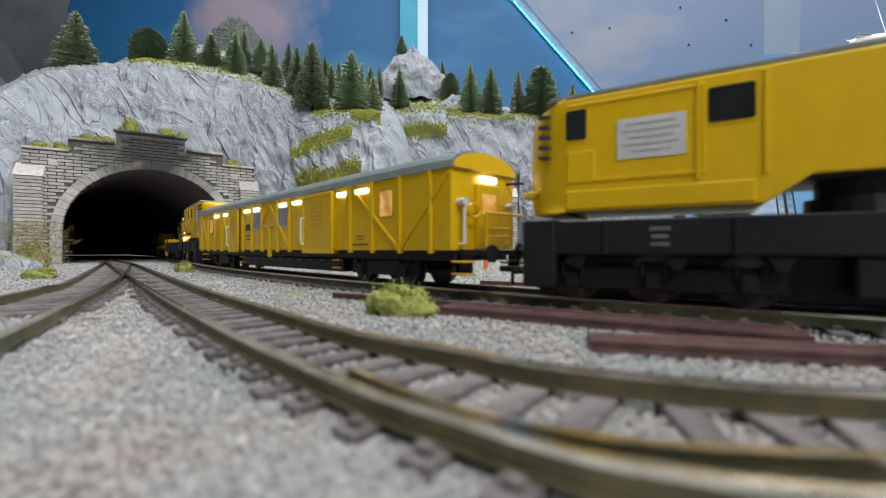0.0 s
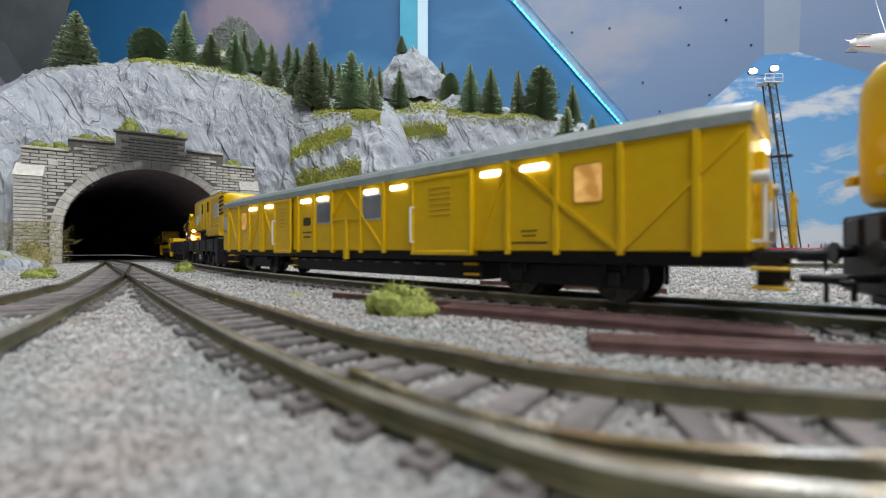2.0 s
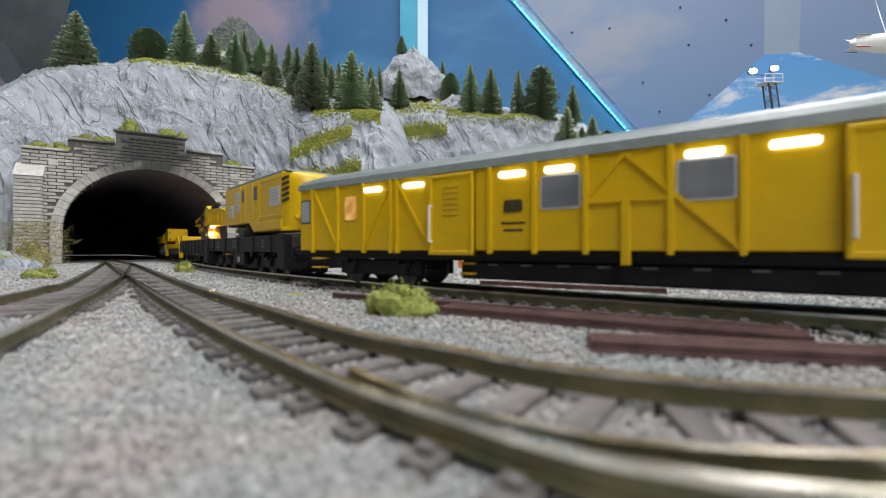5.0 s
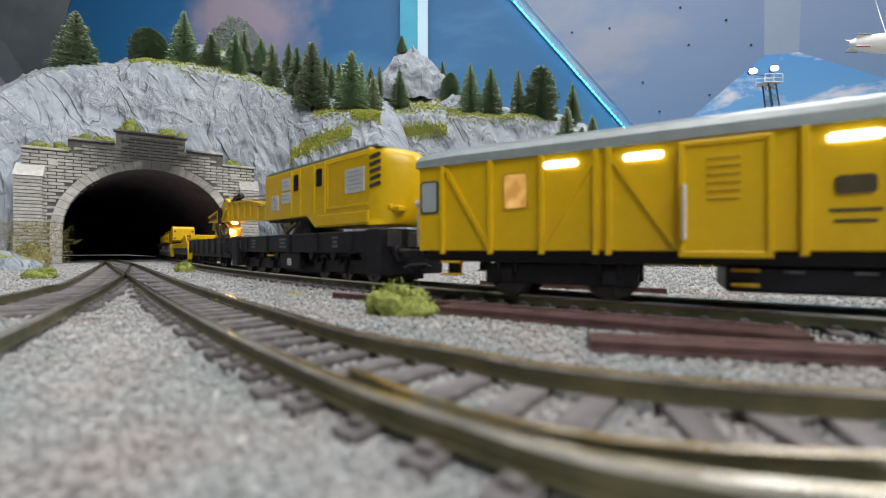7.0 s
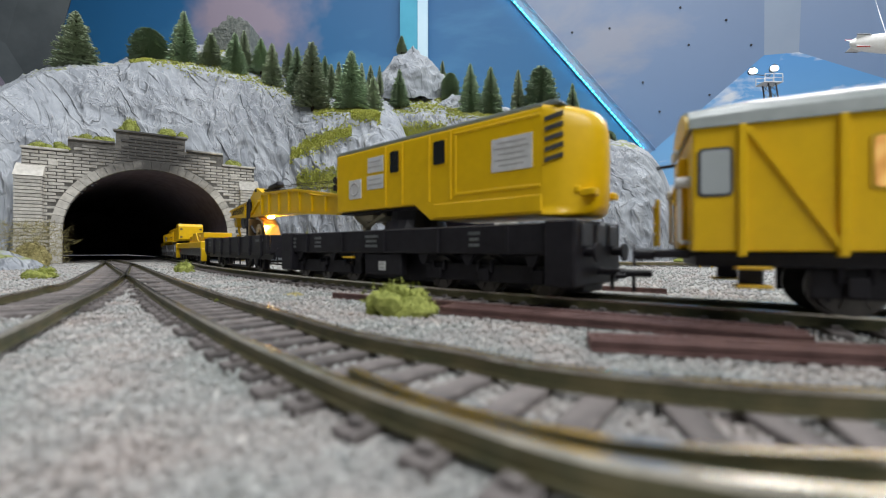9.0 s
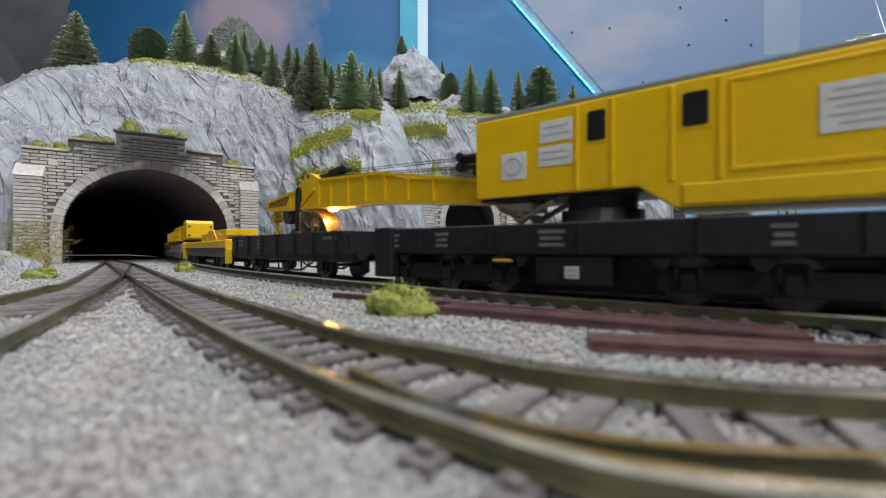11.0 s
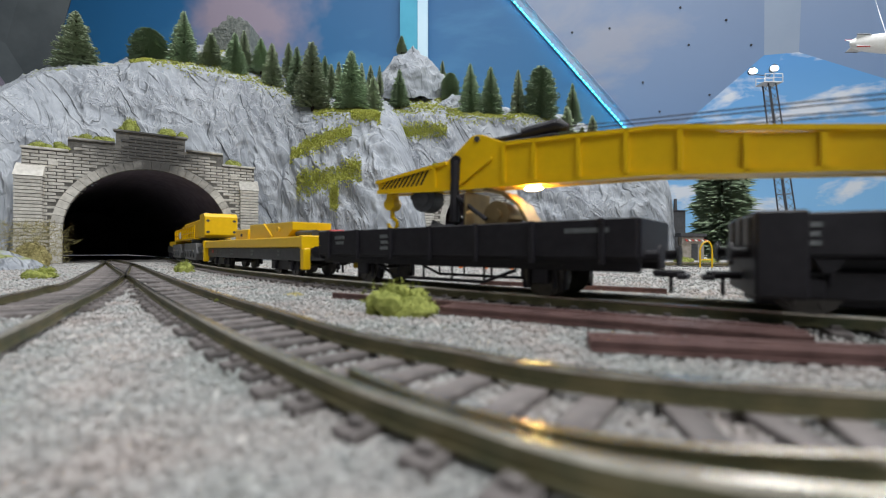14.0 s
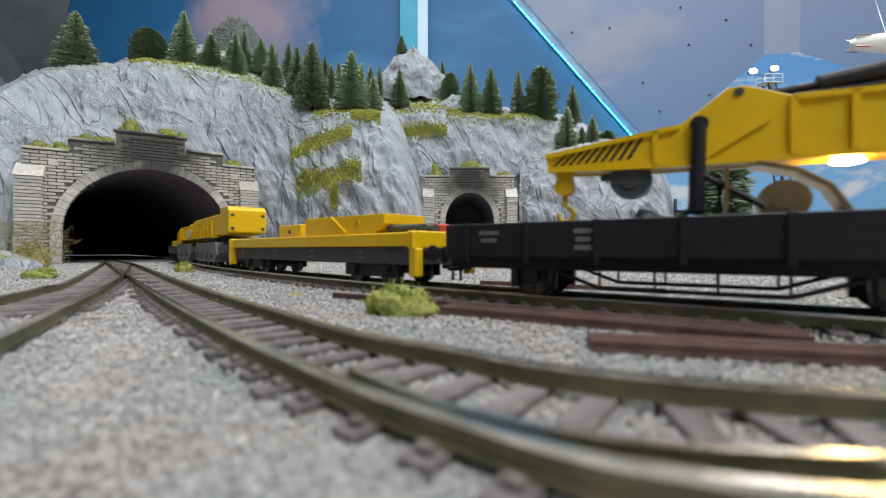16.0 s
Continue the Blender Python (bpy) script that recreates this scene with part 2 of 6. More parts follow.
def sky_paint(name, low, high, cloud, amount, scale, height, patch=None):
    """Painted sky: a blue that deepens upward, with soft painted clouds."""
    m, nt, b = nodes_of(name)
    geo = nt.nodes.new("ShaderNodeNewGeometry")
    pos = geo.outputs["Position"]
    sp = nt.nodes.new("ShaderNodeSeparateXYZ")
    nt.links.new(pos, sp.inputs[0])
    base = ramp(nt, math_node(nt, "DIVIDE", sp.outputs["Z"], height * MM), [(0.0, low), (1.0, high)])
    n = noise_of(nt, pos, scale, 6, 0.55, (1.0, 1.0, 2.1), 0.3)
    col = blend(nt, math_node(nt, "MULTIPLY", ramp(nt, n, [(0.50, 0.0), (0.60, 1.0)]), amount), base, (*cloud, 1))
    if patch:
        d = nt.nodes.new("ShaderNodeVectorMath")
        d.operation = "DISTANCE"
        nt.links.new(pos, d.inputs[0])
        d.inputs[1].default_value = [k * MM for k in patch]
        f = math_node(nt, "ADD", math_node(nt, "DIVIDE", d.outputs["Value"], 0.26), math_node(nt, "MULTIPLY", math_node(nt, "SUBTRACT", noise_of(nt, pos, 4, 4), 0.5), 1.6))
        col = blend(nt, ramp(nt, f, [(0.35, 0.75), (1.0, 0.0)]), col, (0.40, 0.30, 0.34, 1))
    nt.links.new(col, b.inputs["Base Color"])
    b.inputs["Roughness"].default_value = 0.6
    return m


ROCK = rock_material()
GROUND = ground_material()
STONE = stone_material()
SKY_BLUE = sky_paint("blue_wall_paint", (0.028, 0.185, 0.40), (0.008, 0.100, 0.255), (0.06, 0.23, 0.43), 0.5, 1.1, 1000, (-680.7, 1500.0, 853.6))
SKY_CLOUD = sky_paint("cloudy_sky_paint", (0.25, 0.52, 0.80), (0.05, 0.24, 0.58), (0.74, 0.74, 0.76), 0.85, 5.0, 800)
CEIL_PAINT = sky_paint("pale_ceiling_paint", (0.13, 0.28, 0.54), (0.29, 0.325, 0.42), (0.46, 0.43, 0.45), 0.5, 1.3, 1300)
RIDGE_PAINT = surface("ridge_paint", (0.27, 0.34, 0.46), (0.33, 0.40, 0.51), 3, 0.6, bump=0)
WALL_GREY = surface("grey_wall_paint", (0.040, 0.050, 0.056), (0.070, 0.082, 0.088), 8, 0.8, bump=0.05, dist=0.001)
PILLAR_TEAL = surface("teal_paint", (0.03, 0.30, 0.45), (0.05, 0.36, 0.52), 10, 0.6, bump=0)
PILLAR_PALE = surface("lit_edge_blue", (0.45, 0.66, 0.78), (0.55, 0.74, 0.85), 10, 0.6, bump=0)


# ---- mesh helpers ----
def part(name, bm, material, parent=None, label="", smooth=False):
    """Links a bmesh, made in millimetres, as one mesh object under a thing or a part."""
    bmesh.ops.scale(bm, vec=(MM, MM, MM), verts=bm.verts)
    bmesh.ops.recalc_face_normals(bm, faces=bm.faces)
    me = bpy.data.meshes.new(name)
    bm.to_mesh(me)
    bm.free()
    for m in material if isinstance(material, (list, tuple)) else [material]:
        me.materials.append(m)
    if smooth:
        for p in me.polygons:
            p.use_smooth = True
    ob = new(name, me)
    ob.parent = parent
    if label:
        tagged(ob, label)
    return ob


def again(name, mesh_ob, parent, m=None):
    """Another object on the same mesh."""
    ob = new(name, mesh_ob.data)
    ob.parent = parent
    if m is not None:
        ob.matrix_basis = m
    return ob


def box(x0, x1, y0, y1, z0, z1, bevel=0.0, bm=None, seg=1):
    own = bm is None
    b = bmesh.new()
    vs = [b.verts.new(p) for p in ((x0, y0, z0), (x1, y0, z0), (x1, y1, z0), (x0, y1, z0),
                                   (x0, y0, z1), (x1, y0, z1), (x1, y1, z1), (x0, y1, z1))]
    for f in ((3, 2, 1, 0), (4, 5, 6, 7), (0, 1, 5, 4), (1, 2, 6, 5), (2, 3, 7, 6), (3, 0, 4, 7)):
        b.faces.new([vs[i] for i in f])
    if bevel:
        bmesh.ops.bevel(b, geom=list(b.edges), offset=bevel, segments=seg, affect="EDGES", profile=0.6)
    return b if own else join(bm, b)


def join(bm, other):
    me = bpy.data.meshes.new("scratch")
    other.to_mesh(me)
    other.free()
    bm.from_mesh(me)
    bpy.data.meshes.remove(me)
    return bm


def moved(bm, m):
    bmesh.ops.transform(bm, matrix=m, verts=bm.verts)
    return bm


def rod(a, b, r, seg=8, bm=None, r2=None):
    a, b = Vector(a), Vector(b)
    t = bmesh.new()
    bmesh.ops.create_cone(t, cap_ends=True, segments=seg, radius1=r, radius2=r if r2 is None else r2, depth=(b - a).length)
    moved(t, Matrix.Translation((a + b) / 2) @ (b - a).to_track_quat("Z", "Y").to_matrix().to_4x4())
    return t if bm is None else join(bm, t)


def prism(outline, y0, y1, bevel=0.0):
    """A closed x-z outline pushed from y0 to y1."""
    b = bmesh.new()
    lo = [b.verts.new((x, y0, z)) for x, z in outline]
    hi = [b.verts.new((x, y1, z)) for x, z in outline]
    n = len(outline)
    b.faces.new(lo)
    b.faces.new(hi[::-1])
    for i in range(n):
        b.faces.new((lo[i], lo[(i + 1) % n], hi[(i + 1) % n], hi[i]))
    bmesh.ops.recalc_face_normals(b, faces=b.faces)
    if bevel:
        bmesh.ops.bevel(b, geom=list(b.edges), offset=bevel, segments=2, affect="EDGES", profile=0.6)
    return b


def thing(name, label, category, group="", kind="", at=None):
    ob = new(name)
    ob.empty_display_size = 0.01
    tagged(ob, label, category, group, kind)
    if at is not None:
        ob.matrix_world = at
    return ob


# ---- the line of the train's track ----
def lay_line():
    """The line in steps of 2 mm: out of the tunnel and on in one wide bend that grows straighter."""
    x, y, out, zero = 0.0, 0.0, [], None
    for k in range(-700, 300):
        a = float(np.interp(2.0 * k, (-350, -200, -100, 0, 80, 160, 240), (-0.915, -0.841, -0.770, -0.690, -0.530, -0.430, -0.380)))
        if k == 0:
            zero = (x, y)
        out.append((x, y, a))
        x, y = x + 2 * math.cos(a), y + 2 * math.sin(a)
    return [(px - zero[0] + 17.7, py - zero[1] + 129.8, a) for px, py, a in out]


LINE = lay_line()


def train_line(u):
    """Place and heading at u mm along the train's track."""
    f = min(max(u / 2.0 + 700, 0.0), len(LINE) - 1.001)
    k = int(f)
    (xa, ya, a), (xb, yb, c) = LINE[k], LINE[k + 1]
    f -= k
    return xa + (xb - xa) * f, ya + (yb - ya) * f, a + (c - a) * f


RAIL_TOP = 3.5


def ribbon(name, pts, half, z0, z1, material, parent):
    """A bar of the given half width that follows the points in plan."""
    b = bmesh.new()
    rows = []
    for i, (x, y) in enumerate(pts):
        ax, ay = pts[max(i - 1, 0)]
        cx, cy = pts[min(i + 1, len(pts) - 1)]
        d = Vector((cx - ax, cy - ay)).normalized()
        nx, ny = -d.y * half, d.x * half
        rows.append([b.verts.new(p) for p in ((x - nx, y - ny, z0), (x + nx, y + ny, z0), (x + nx, y + ny, z1), (x - nx, y - ny, z1))])
    for r, s in zip(rows, rows[1:]):
        for i in range(4):
            b.faces.new((r[i], r[(i + 1) % 4], s[(i + 1) % 4], s[i]))
    b.faces.new(rows[0])
    b.faces.new(rows[-1][::-1])
    return part(name, b, material, parent)


def smooth_line(ctrl, n=60):
    """A Catmull-Rom line through control points in plan."""
    out = []
    c = [ctrl[0]] + list(ctrl) + [ctrl[-1]]
    for i in range(1, len(c) - 2):
        p0, p1, p2, p3 = [np.array(c[j], float) for j in (i - 1, i, i + 1, i + 2)]
        for t in np.linspace(0, 1, max(2, n // (len(ctrl) - 1)), endpoint=False):
            out.append(tuple(0.5 * (2 * p1 + (p2 - p0) * t + (2 * p0 - 5 * p1 + 4 * p2 - p3) * t * t + (3 * p1 - p0 - 3 * p2 + p3) * t ** 3)))
    out.append(tuple(ctrl[-1]))
    return out


# ---- room ----
def panel(name, pts, thick, material, label, category="wall"):
    """A flat slab through the corner points, given in order, thickened away from the camera."""
    b = bmesh.new()
    vs = [b.verts.new(p) for p in pts]
    f = b.faces.new(vs)
    n = f.normal.copy() if f.normal.length else Vector((0, 1, 0))
    f.normal_update()
    n = f.normal.copy()
    if n.dot(f.calc_center_median() - Vector((0, 0, EYE))) < 0:
        n = -n
    back = [b.verts.new(Vector(p) + n * thick) for p in pts]
    b.faces.new(back[::-1])
    for i in range(len(pts)):
        j = (i + 1) % len(pts)
        b.faces.new((vs[i], back[i], back[j], vs[j]))
    return tagged(part(name, b, material), label, category, kind="structure")


# the painted corner: a blue back wall, a cloudy right wall, and a sloping ceiling that meets both
CORNER = (735.7, 1500.0, 352.3)
LED_TOP = (232.3, 1500.0, 925.0)
LED_FAR = (-267.0, 1500.0, 1587.3)
panel("wall_back", [(-2600, 1502, 0), (CORNER[0] + 60, 1502, 0), (CORNER[0], 1502, CORNER[2]), (LED_TOP[0], 1502, LED_TOP[2]),
                    (LED_FAR[0], 1502, LED_FAR[2]), (-2600, 1502, LED_FAR[2])], 20, SKY_BLUE, "deep blue painted sky backdrop wall")


def on_plane(way, p0, normal):
    """Where a line of sight from the eye meets a plane."""
    w, o = Vector(way), Vector((0, 0, EYE))
    return o + w * ((Vector(p0) - o).dot(normal) / w.dot(normal))


GABLE = Vector((0.385, 0.923, 0.0))
RIDGE_A = on_plane((0.772, 1.0, 0.466), CORNER, GABLE)
RIDGE_B = on_plane((0.856, 1.0, 0.473), CORNER, GABLE)
EAVE = on_plane((1.42, 1.0, 0.30), CORNER, GABLE)
c = Vector(CORNER)
nrm = (Vector(LED_TOP) - c).cross(RIDGE_A - c).normalized()
UP_A = on_plane((0.777, 1.0, 1.6), CORNER, nrm)
UP_B = UP_A + (RIDGE_B - RIDGE_A) * 1.25
SIDE = on_plane((3.2, 1.0, 1.0), EAVE, (RIDGE_B - UP_B).cross(EAVE - RIDGE_B).normalized())
panel("wall_right", [(CORNER[0], CORNER[1], 0), CORNER, tuple(RIDGE_A), tuple(RIDGE_B), tuple(EAVE), (EAVE.x, EAVE.y, 0)], 20, SKY_CLOUD,
      "bright blue painted gable wall with white clouds")
panel("ceiling", [CORNER, tuple(c + (Vector(LED_TOP) - c) * 2.6), tuple(UP_A + (Vector(LED_TOP) - c) * 0.6), tuple(UP_A), tuple(RIDGE_A)], 20, CEIL_PAINT,
      "pale grey-blue sloping ceiling panel with screws", "ceiling")
panel("ceiling_ridge", [tuple(RIDGE_A), tuple(UP_A), tuple(UP_B), tuple(RIDGE_B)], 20, RIDGE_PAINT, "pale ridge panel between two ceiling slopes", "ceiling")
panel("ceiling_slope", [tuple(RIDGE_B), tuple(UP_B), tuple(UP_B + (EAVE - RIDGE_B) * 1.6), tuple(EAVE)], 20, CEIL_PAINT, "pale grey-blue ceiling slope beside the ridge", "ceiling")
panel("wall_left", [(-1158.7, 1300.0, 812.6), (-1252.3, 1300.0, 477.0), (-1330.0, 1300.0, 0.0), (-1700.0, 900.0, 0.0), (-1700.0, 900.0, 900.0), (-1500.0, 1100.0, 1100.0)], 20, WALL_GREY, "dim grey side wall beside the backdrop")
panel("wall_behind", [(-2600, -1500, 0), (2600, -1500, 0), (2600, -1500, 2100), (-2600, -1500, 2100)], 20, WALL_GREY, "plain grey wall behind the layout")
panel("wall_far_left", [(-2600, -1500, 0), (-2600, 1500, 0), (-2600, 1500, 2100), (-2600, -1500, 2100)], 20, WALL_GREY, "plain grey wall of the room")
panel("wall_far_right", [(2600, -1500, 0), (2600, 700, 0), (2600, 700, 2100), (2600, -1500, 2100)], 20, WALL_GREY, "plain grey end wall of the room")
panel("ceiling_room", [(-2600, -1500, 2100), (2600, -1500, 2100), (2600, 300, 2100), (-2600, 1500, 2100)], 20, WHITE, "plain white ceiling of the room", "ceiling")

# narrow pilaster on the blue wall
pil = thing("pilaster", "teal pilaster with a pale lit edge on the wall", "pillar", kind="structure")
x0, x1, x2 = (-151.8, 1470.0, 747.0)[0], (-89.9, 1470.0, 747.0)[0], (-53.9, 1470.0, 747.0)[0]
part("face", box(x0, x1, 1470, 1501, 0, 1030), PILLAR_TEAL, pil)
# light on the pilaster's edge, put into the strip's pale colour
part("edge_strip", box(x1 + 0.5, x2, 1466, 1501, 0, 1030), PILLAR_PALE, pil, "edge strip coloured pale blue as the lit side")

led = thing("led_strip", "cyan lit strip of small lamps along the wall edge", "led strip")
a, c = Vector(LED_FAR), Vector(CORNER)
bulb = None
d = (Vector(CORNER) - Vector(LED_TOP)).normalized()
# tape coloured teal in place of the glow band behind the lamps
part("tape", rod(tuple(Vector(LED_TOP) + Vector((0, -6, 0)) - d * 60), tuple(c + Vector((0, -6, 0))), 2.2, 6), PILLAR_TEAL, led)
part("edge_board", rod(tuple(Vector(LED_TOP) + Vector((24, -2, 20)) - d * 60), tuple(c + Vector((24, -2, 20))), 13, 4), CEIL_PAINT, led, "pale board along the wall edge")
for k in range(47):
    p = Vector(LED_TOP) - d * 50 + d * k * 17.0
    if bulb is None:
        bulb = part("led", box(-1.8, 1.8, -1.2, 1.2, -1.8, 1.8, 0.6), LED_CYAN, led, "cyan glowing lamp")
        bulb.matrix_basis = mm(p.x, p.y - 13, p.z)
    else:
        again("led", bulb, led, mm(p.x, p.y - 13, p.z))

# screws and a crack line on the ceiling plane


def on_ceiling(x, z_guess_dir):
    w = Vector(z_guess_dir)
    o = Vector((0, 0, EYE))
    return o + w * ((c - o).dot(nrm) / w.dot(nrm))


screws = None
for wx, wz in ((0.57, 0.58), (0.48, 0.40), (0.59, 0.49), (0.68, 0.55), (0.74, 0.49), (0.40, 0.53), (0.31, 0.52), (0.64, 0.37), (0.85, 0.46), (0.52, 0.33)):
    p = on_ceiling(wx, (wx, 1.0, wz))
    if screws is None:
        bs = bmesh.new()
        bmesh.ops.create_cone(bs, cap_ends=True, segments=8, radius1=4.0, radius2=2.5, depth=3)
        screws = tagged(part("screw", bs, GREY_DARK), "dark screw head in the pale ceiling", "screw", "ceiling screws")
        screws.matrix_world = mm(p.x, p.y - 3, p.z, 90)
    else:
        copy_thing(screws, mm(p.x, p.y - 3, p.z, 90))

# ---- ground ----
g = bmesh.new()
bmesh.ops.create_grid(g, x_segments=120, y_segments=120, size=700)
for v in g.verts:
    v.co.z = 0.5 * noise.noise(v.co * 0.03) - 0.35
    v.co.y += 300
tagged(part("ground", g, GROUND, smooth=True), "grey fine-gravel ground of a model railway", "ground", kind="structure")
part("ground_far", box(-2600, 2600, -1500, 1600, -12, -1.2), GROUND)
tagged(bpy.data.objects["ground_far"], "plain layout board under the gravel", "ground", kind="structure")


def scatter_stones():
    rng = np.random.default_rng(4)
    n = 60000
    r = np.exp(rng.uniform(math.log(26), math.log(620), n))
    a = rng.uniform(-1.05, 1.0, n)
    x, y = r * np.sin(a), r * np.cos(a)
    size = rng.uniform(0.28, 0.6, n) * np.clip(0.55 + r / 180, 0.7, 1.5)
    unit = np.array([(1, 0, 0), (0, 1, 0), (-1, 0, 0), (0, -1, 0), (0, 0, 1), (0, 0, -1)], float)
    verts = unit[None] * size[:, None, None] * rng.uniform(0.6, 1.25, (n, 6, 1))
    th = rng.uniform(0, 6.28, n)
    ct, st = np.cos(th)[:, None], np.sin(th)[:, None]
    vx, vy = verts[..., 0] * ct - verts[..., 1] * st, verts[..., 0] * st + verts[..., 1] * ct
    verts = np.stack([vx + x[:, None], vy + y[:, None], verts[..., 2] * 0.7 + rng.uniform(-0.15, 0.25, n)[:, None]], -1)
    tri = np.array([(0, 1, 4), (1, 2, 4), (2, 3, 4), (3, 0, 4), (1, 0, 5), (2, 1, 5), (3, 2, 5), (0, 3, 5)])
    faces = (np.arange(n)[:, None, None] * 6 + tri[None]).reshape(-1, 3)
    me = bpy.data.meshes.new("ballast_stones")
    me.from_pydata((verts.reshape(-1, 3) * MM).tolist(), [], faces.tolist())
    me.materials.append(STONE)
    tagged(new("ballast_stones", me), "loose grey and pinkish ballast stones on the ground", "gravel", kind="stuff")


scatter_stones()

# ---- tracks ----
sleeper_mesh = {}


def sleeper(length, parent, x, y, turn):
    key = round(length / 3)
    if key not in sleeper_mesh:
        ob = part("sleeper", box(-1.6, 1.6, -key * 1.5, key * 1.5, -0.8, 1.0, 0.2), SLEEPER, parent)
        sleeper_mesh[key] = ob
        ob.matrix_basis = mm(x, y, 0, 0, 0, turn)
    else:
        again("sleeper", sleeper_mesh[key], parent, mm(x, y, 0, 0, 0, turn))


def rail(name, pts, parent):
    """A rail of foot, web and polished head that follows the points."""
    ob = ribbon(name, pts, 0.32, 1.4, 2.95, RAIL_SIDE, parent)
    ribbon("rail_foot", pts, 0.75, 1.0, 1.4, RAIL_SIDE, ob)
    ribbon("rail_head", pts, 0.46, 2.95, RAIL_TOP, RAIL_HEAD, ob)
    return ob


def fastenings(spots, parent):
    b = bmesh.new()
    for x, y, turn in spots:
        t = box(-0.8, 0.8, -0.55, 0.55, 0.9, 1.75, 0.2)
        join(b, moved(t, Matrix.Translation((x, y, 0)) @ Matrix.Rotation(turn, 4, "Z")))
    tagged(part("rail_fastening", b, SLEEPER, parent), kind="stuff")


track = thing("train_track", "curved model railway track with brown sleepers in grey ballast", "track", kind="structure")
for off in (-8.25, 8.25):
    pts = []
    for u in range(-900, 460, 12):
        x, y, a = train_line(u)
        pts.append((x - math.sin(a) * off, y + math.cos(a) * off))
    rail("rail", pts, track)
spots = []
for k in range(-78, 60):
    x, y, a = train_line(k * 6.8)
    sleeper(30, track, x, y, math.degrees(a))
    for off in (-10.3, -6.2):
        if k > -20:
            spots.append((x - math.sin(a) * off, y + math.cos(a) * off, a))
fastenings(spots, track)

near = thing("turnout_track", "model railway turnout with weathered rails and dark brown sleepers", "track", kind="structure")
FAR_RAIL = smooth_line([(-432.4, 541.2), (-287.5, 383.3), (-96.2, 155.9), (-32.6, 84.4), (-16.7, 66.7), (-6.6, 58.2), (1.2, 53.2), (7.5, 47.7), (13.0, 44.4), (18.1, 42.2), (22.9, 40.5), (27.4, 39.1), (31.8, 38.0), (39.2, 36.8), (49.6, 35.9)], 160)
NEAR_RAIL = smooth_line([(-419.4, 511.1), (-125.9, 170.4), (-68.0, 103.4), (-34.0, 65.2), (-19.2, 49.7), (-10.1, 40.5), (-4.0, 35.1), (0.7, 31.5), (4.5, 28.5), (7.7, 26.3), (10.6, 24.7), (13.4, 23.7), (16.0, 22.8), (18.6, 22.2), (23.0, 21.5), (29.2, 21.1)], 160)
BLADE = smooth_line([(-9.7, 44.0), (-4.3, 37.9), (0.7, 33.3), (8.4, 28.7), (15.1, 26.7), (21.6, 25.8), (27.1, 25.4), (34.4, 24.9)], 80)
LEFT_FAR = smooth_line([(-432.4, 541.2), (-171.3, 195.7), (-133.2, 137.3), (-119.5, 112.2), (-107.1, 84.4)], 60)
LEFT_NEAR = smooth_line([(-287.5, 383.3), (-153.8, 200.0), (-82.2, 88.5), (-65.8, 61.7), (-53.3, 42.0)], 60)
for pts in (FAR_RAIL, NEAR_RAIL, BLADE, LEFT_FAR, LEFT_NEAR):
    rail("rail", pts, near)


def lay_sleepers(line_a, line_b, step, extra, parent, first=0.0):
    """Sleepers square to the first line, long enough to carry the second."""
    out, run, nxt = [], 0.0, first
    tb = np.array(line_b)
    for p, q in zip(line_a, line_a[1:]):
        p, q = np.array(p), np.array(q)
        seg = float(np.linalg.norm(q - p))
        while nxt < run + seg:
            a = p + (q - p) * (nxt - run) / seg
            nxt += step
            bpt = tb[np.argmin(((tb - a) ** 2).sum(1))]
            w = float(np.linalg.norm(bpt - a))
            if w > 40:
                continue
            if w < 4:
                t = (q - p) / seg
                dirn = np.array([-t[1], t[0]])
            else:
                dirn = (bpt - a) / w
            mid = (a + bpt) / 2
            turn = math.atan2(dirn[1], dirn[0]) - math.pi / 2
            out.append((mid[0], mid[1], turn))
            sleeper(max(w + extra, 20), parent, mid[0], mid[1], math.degrees(turn))
            for e in (a - dirn * 1.6, bpt + dirn * 1.9):
                if e[1] < 220:
                    spots.append((e[0], e[1], turn))
        run += seg
    return out


spots = []
lay_sleepers(FAR_RAIL, NEAR_RAIL, 6.8, 8, near, 60.0)
lay_sleepers(LEFT_FAR, LEFT_NEAR, 6.8, 8, near, 60.0)
fastenings(spots, near)

# a further line behind the train
back = thing("yard_track", "straight model railway track behind the train", "track", kind="structure")
for off in (-8.25, 8.25):
    rail("rail", [(x, 430 - 0.25 * (x - 60) + off) for x in range(60, 900, 60)], back)
for k in range(52):
    sleeper(30, back, 70 + k * 9, 430 - 0.25 * (10 + k * 9), -14)


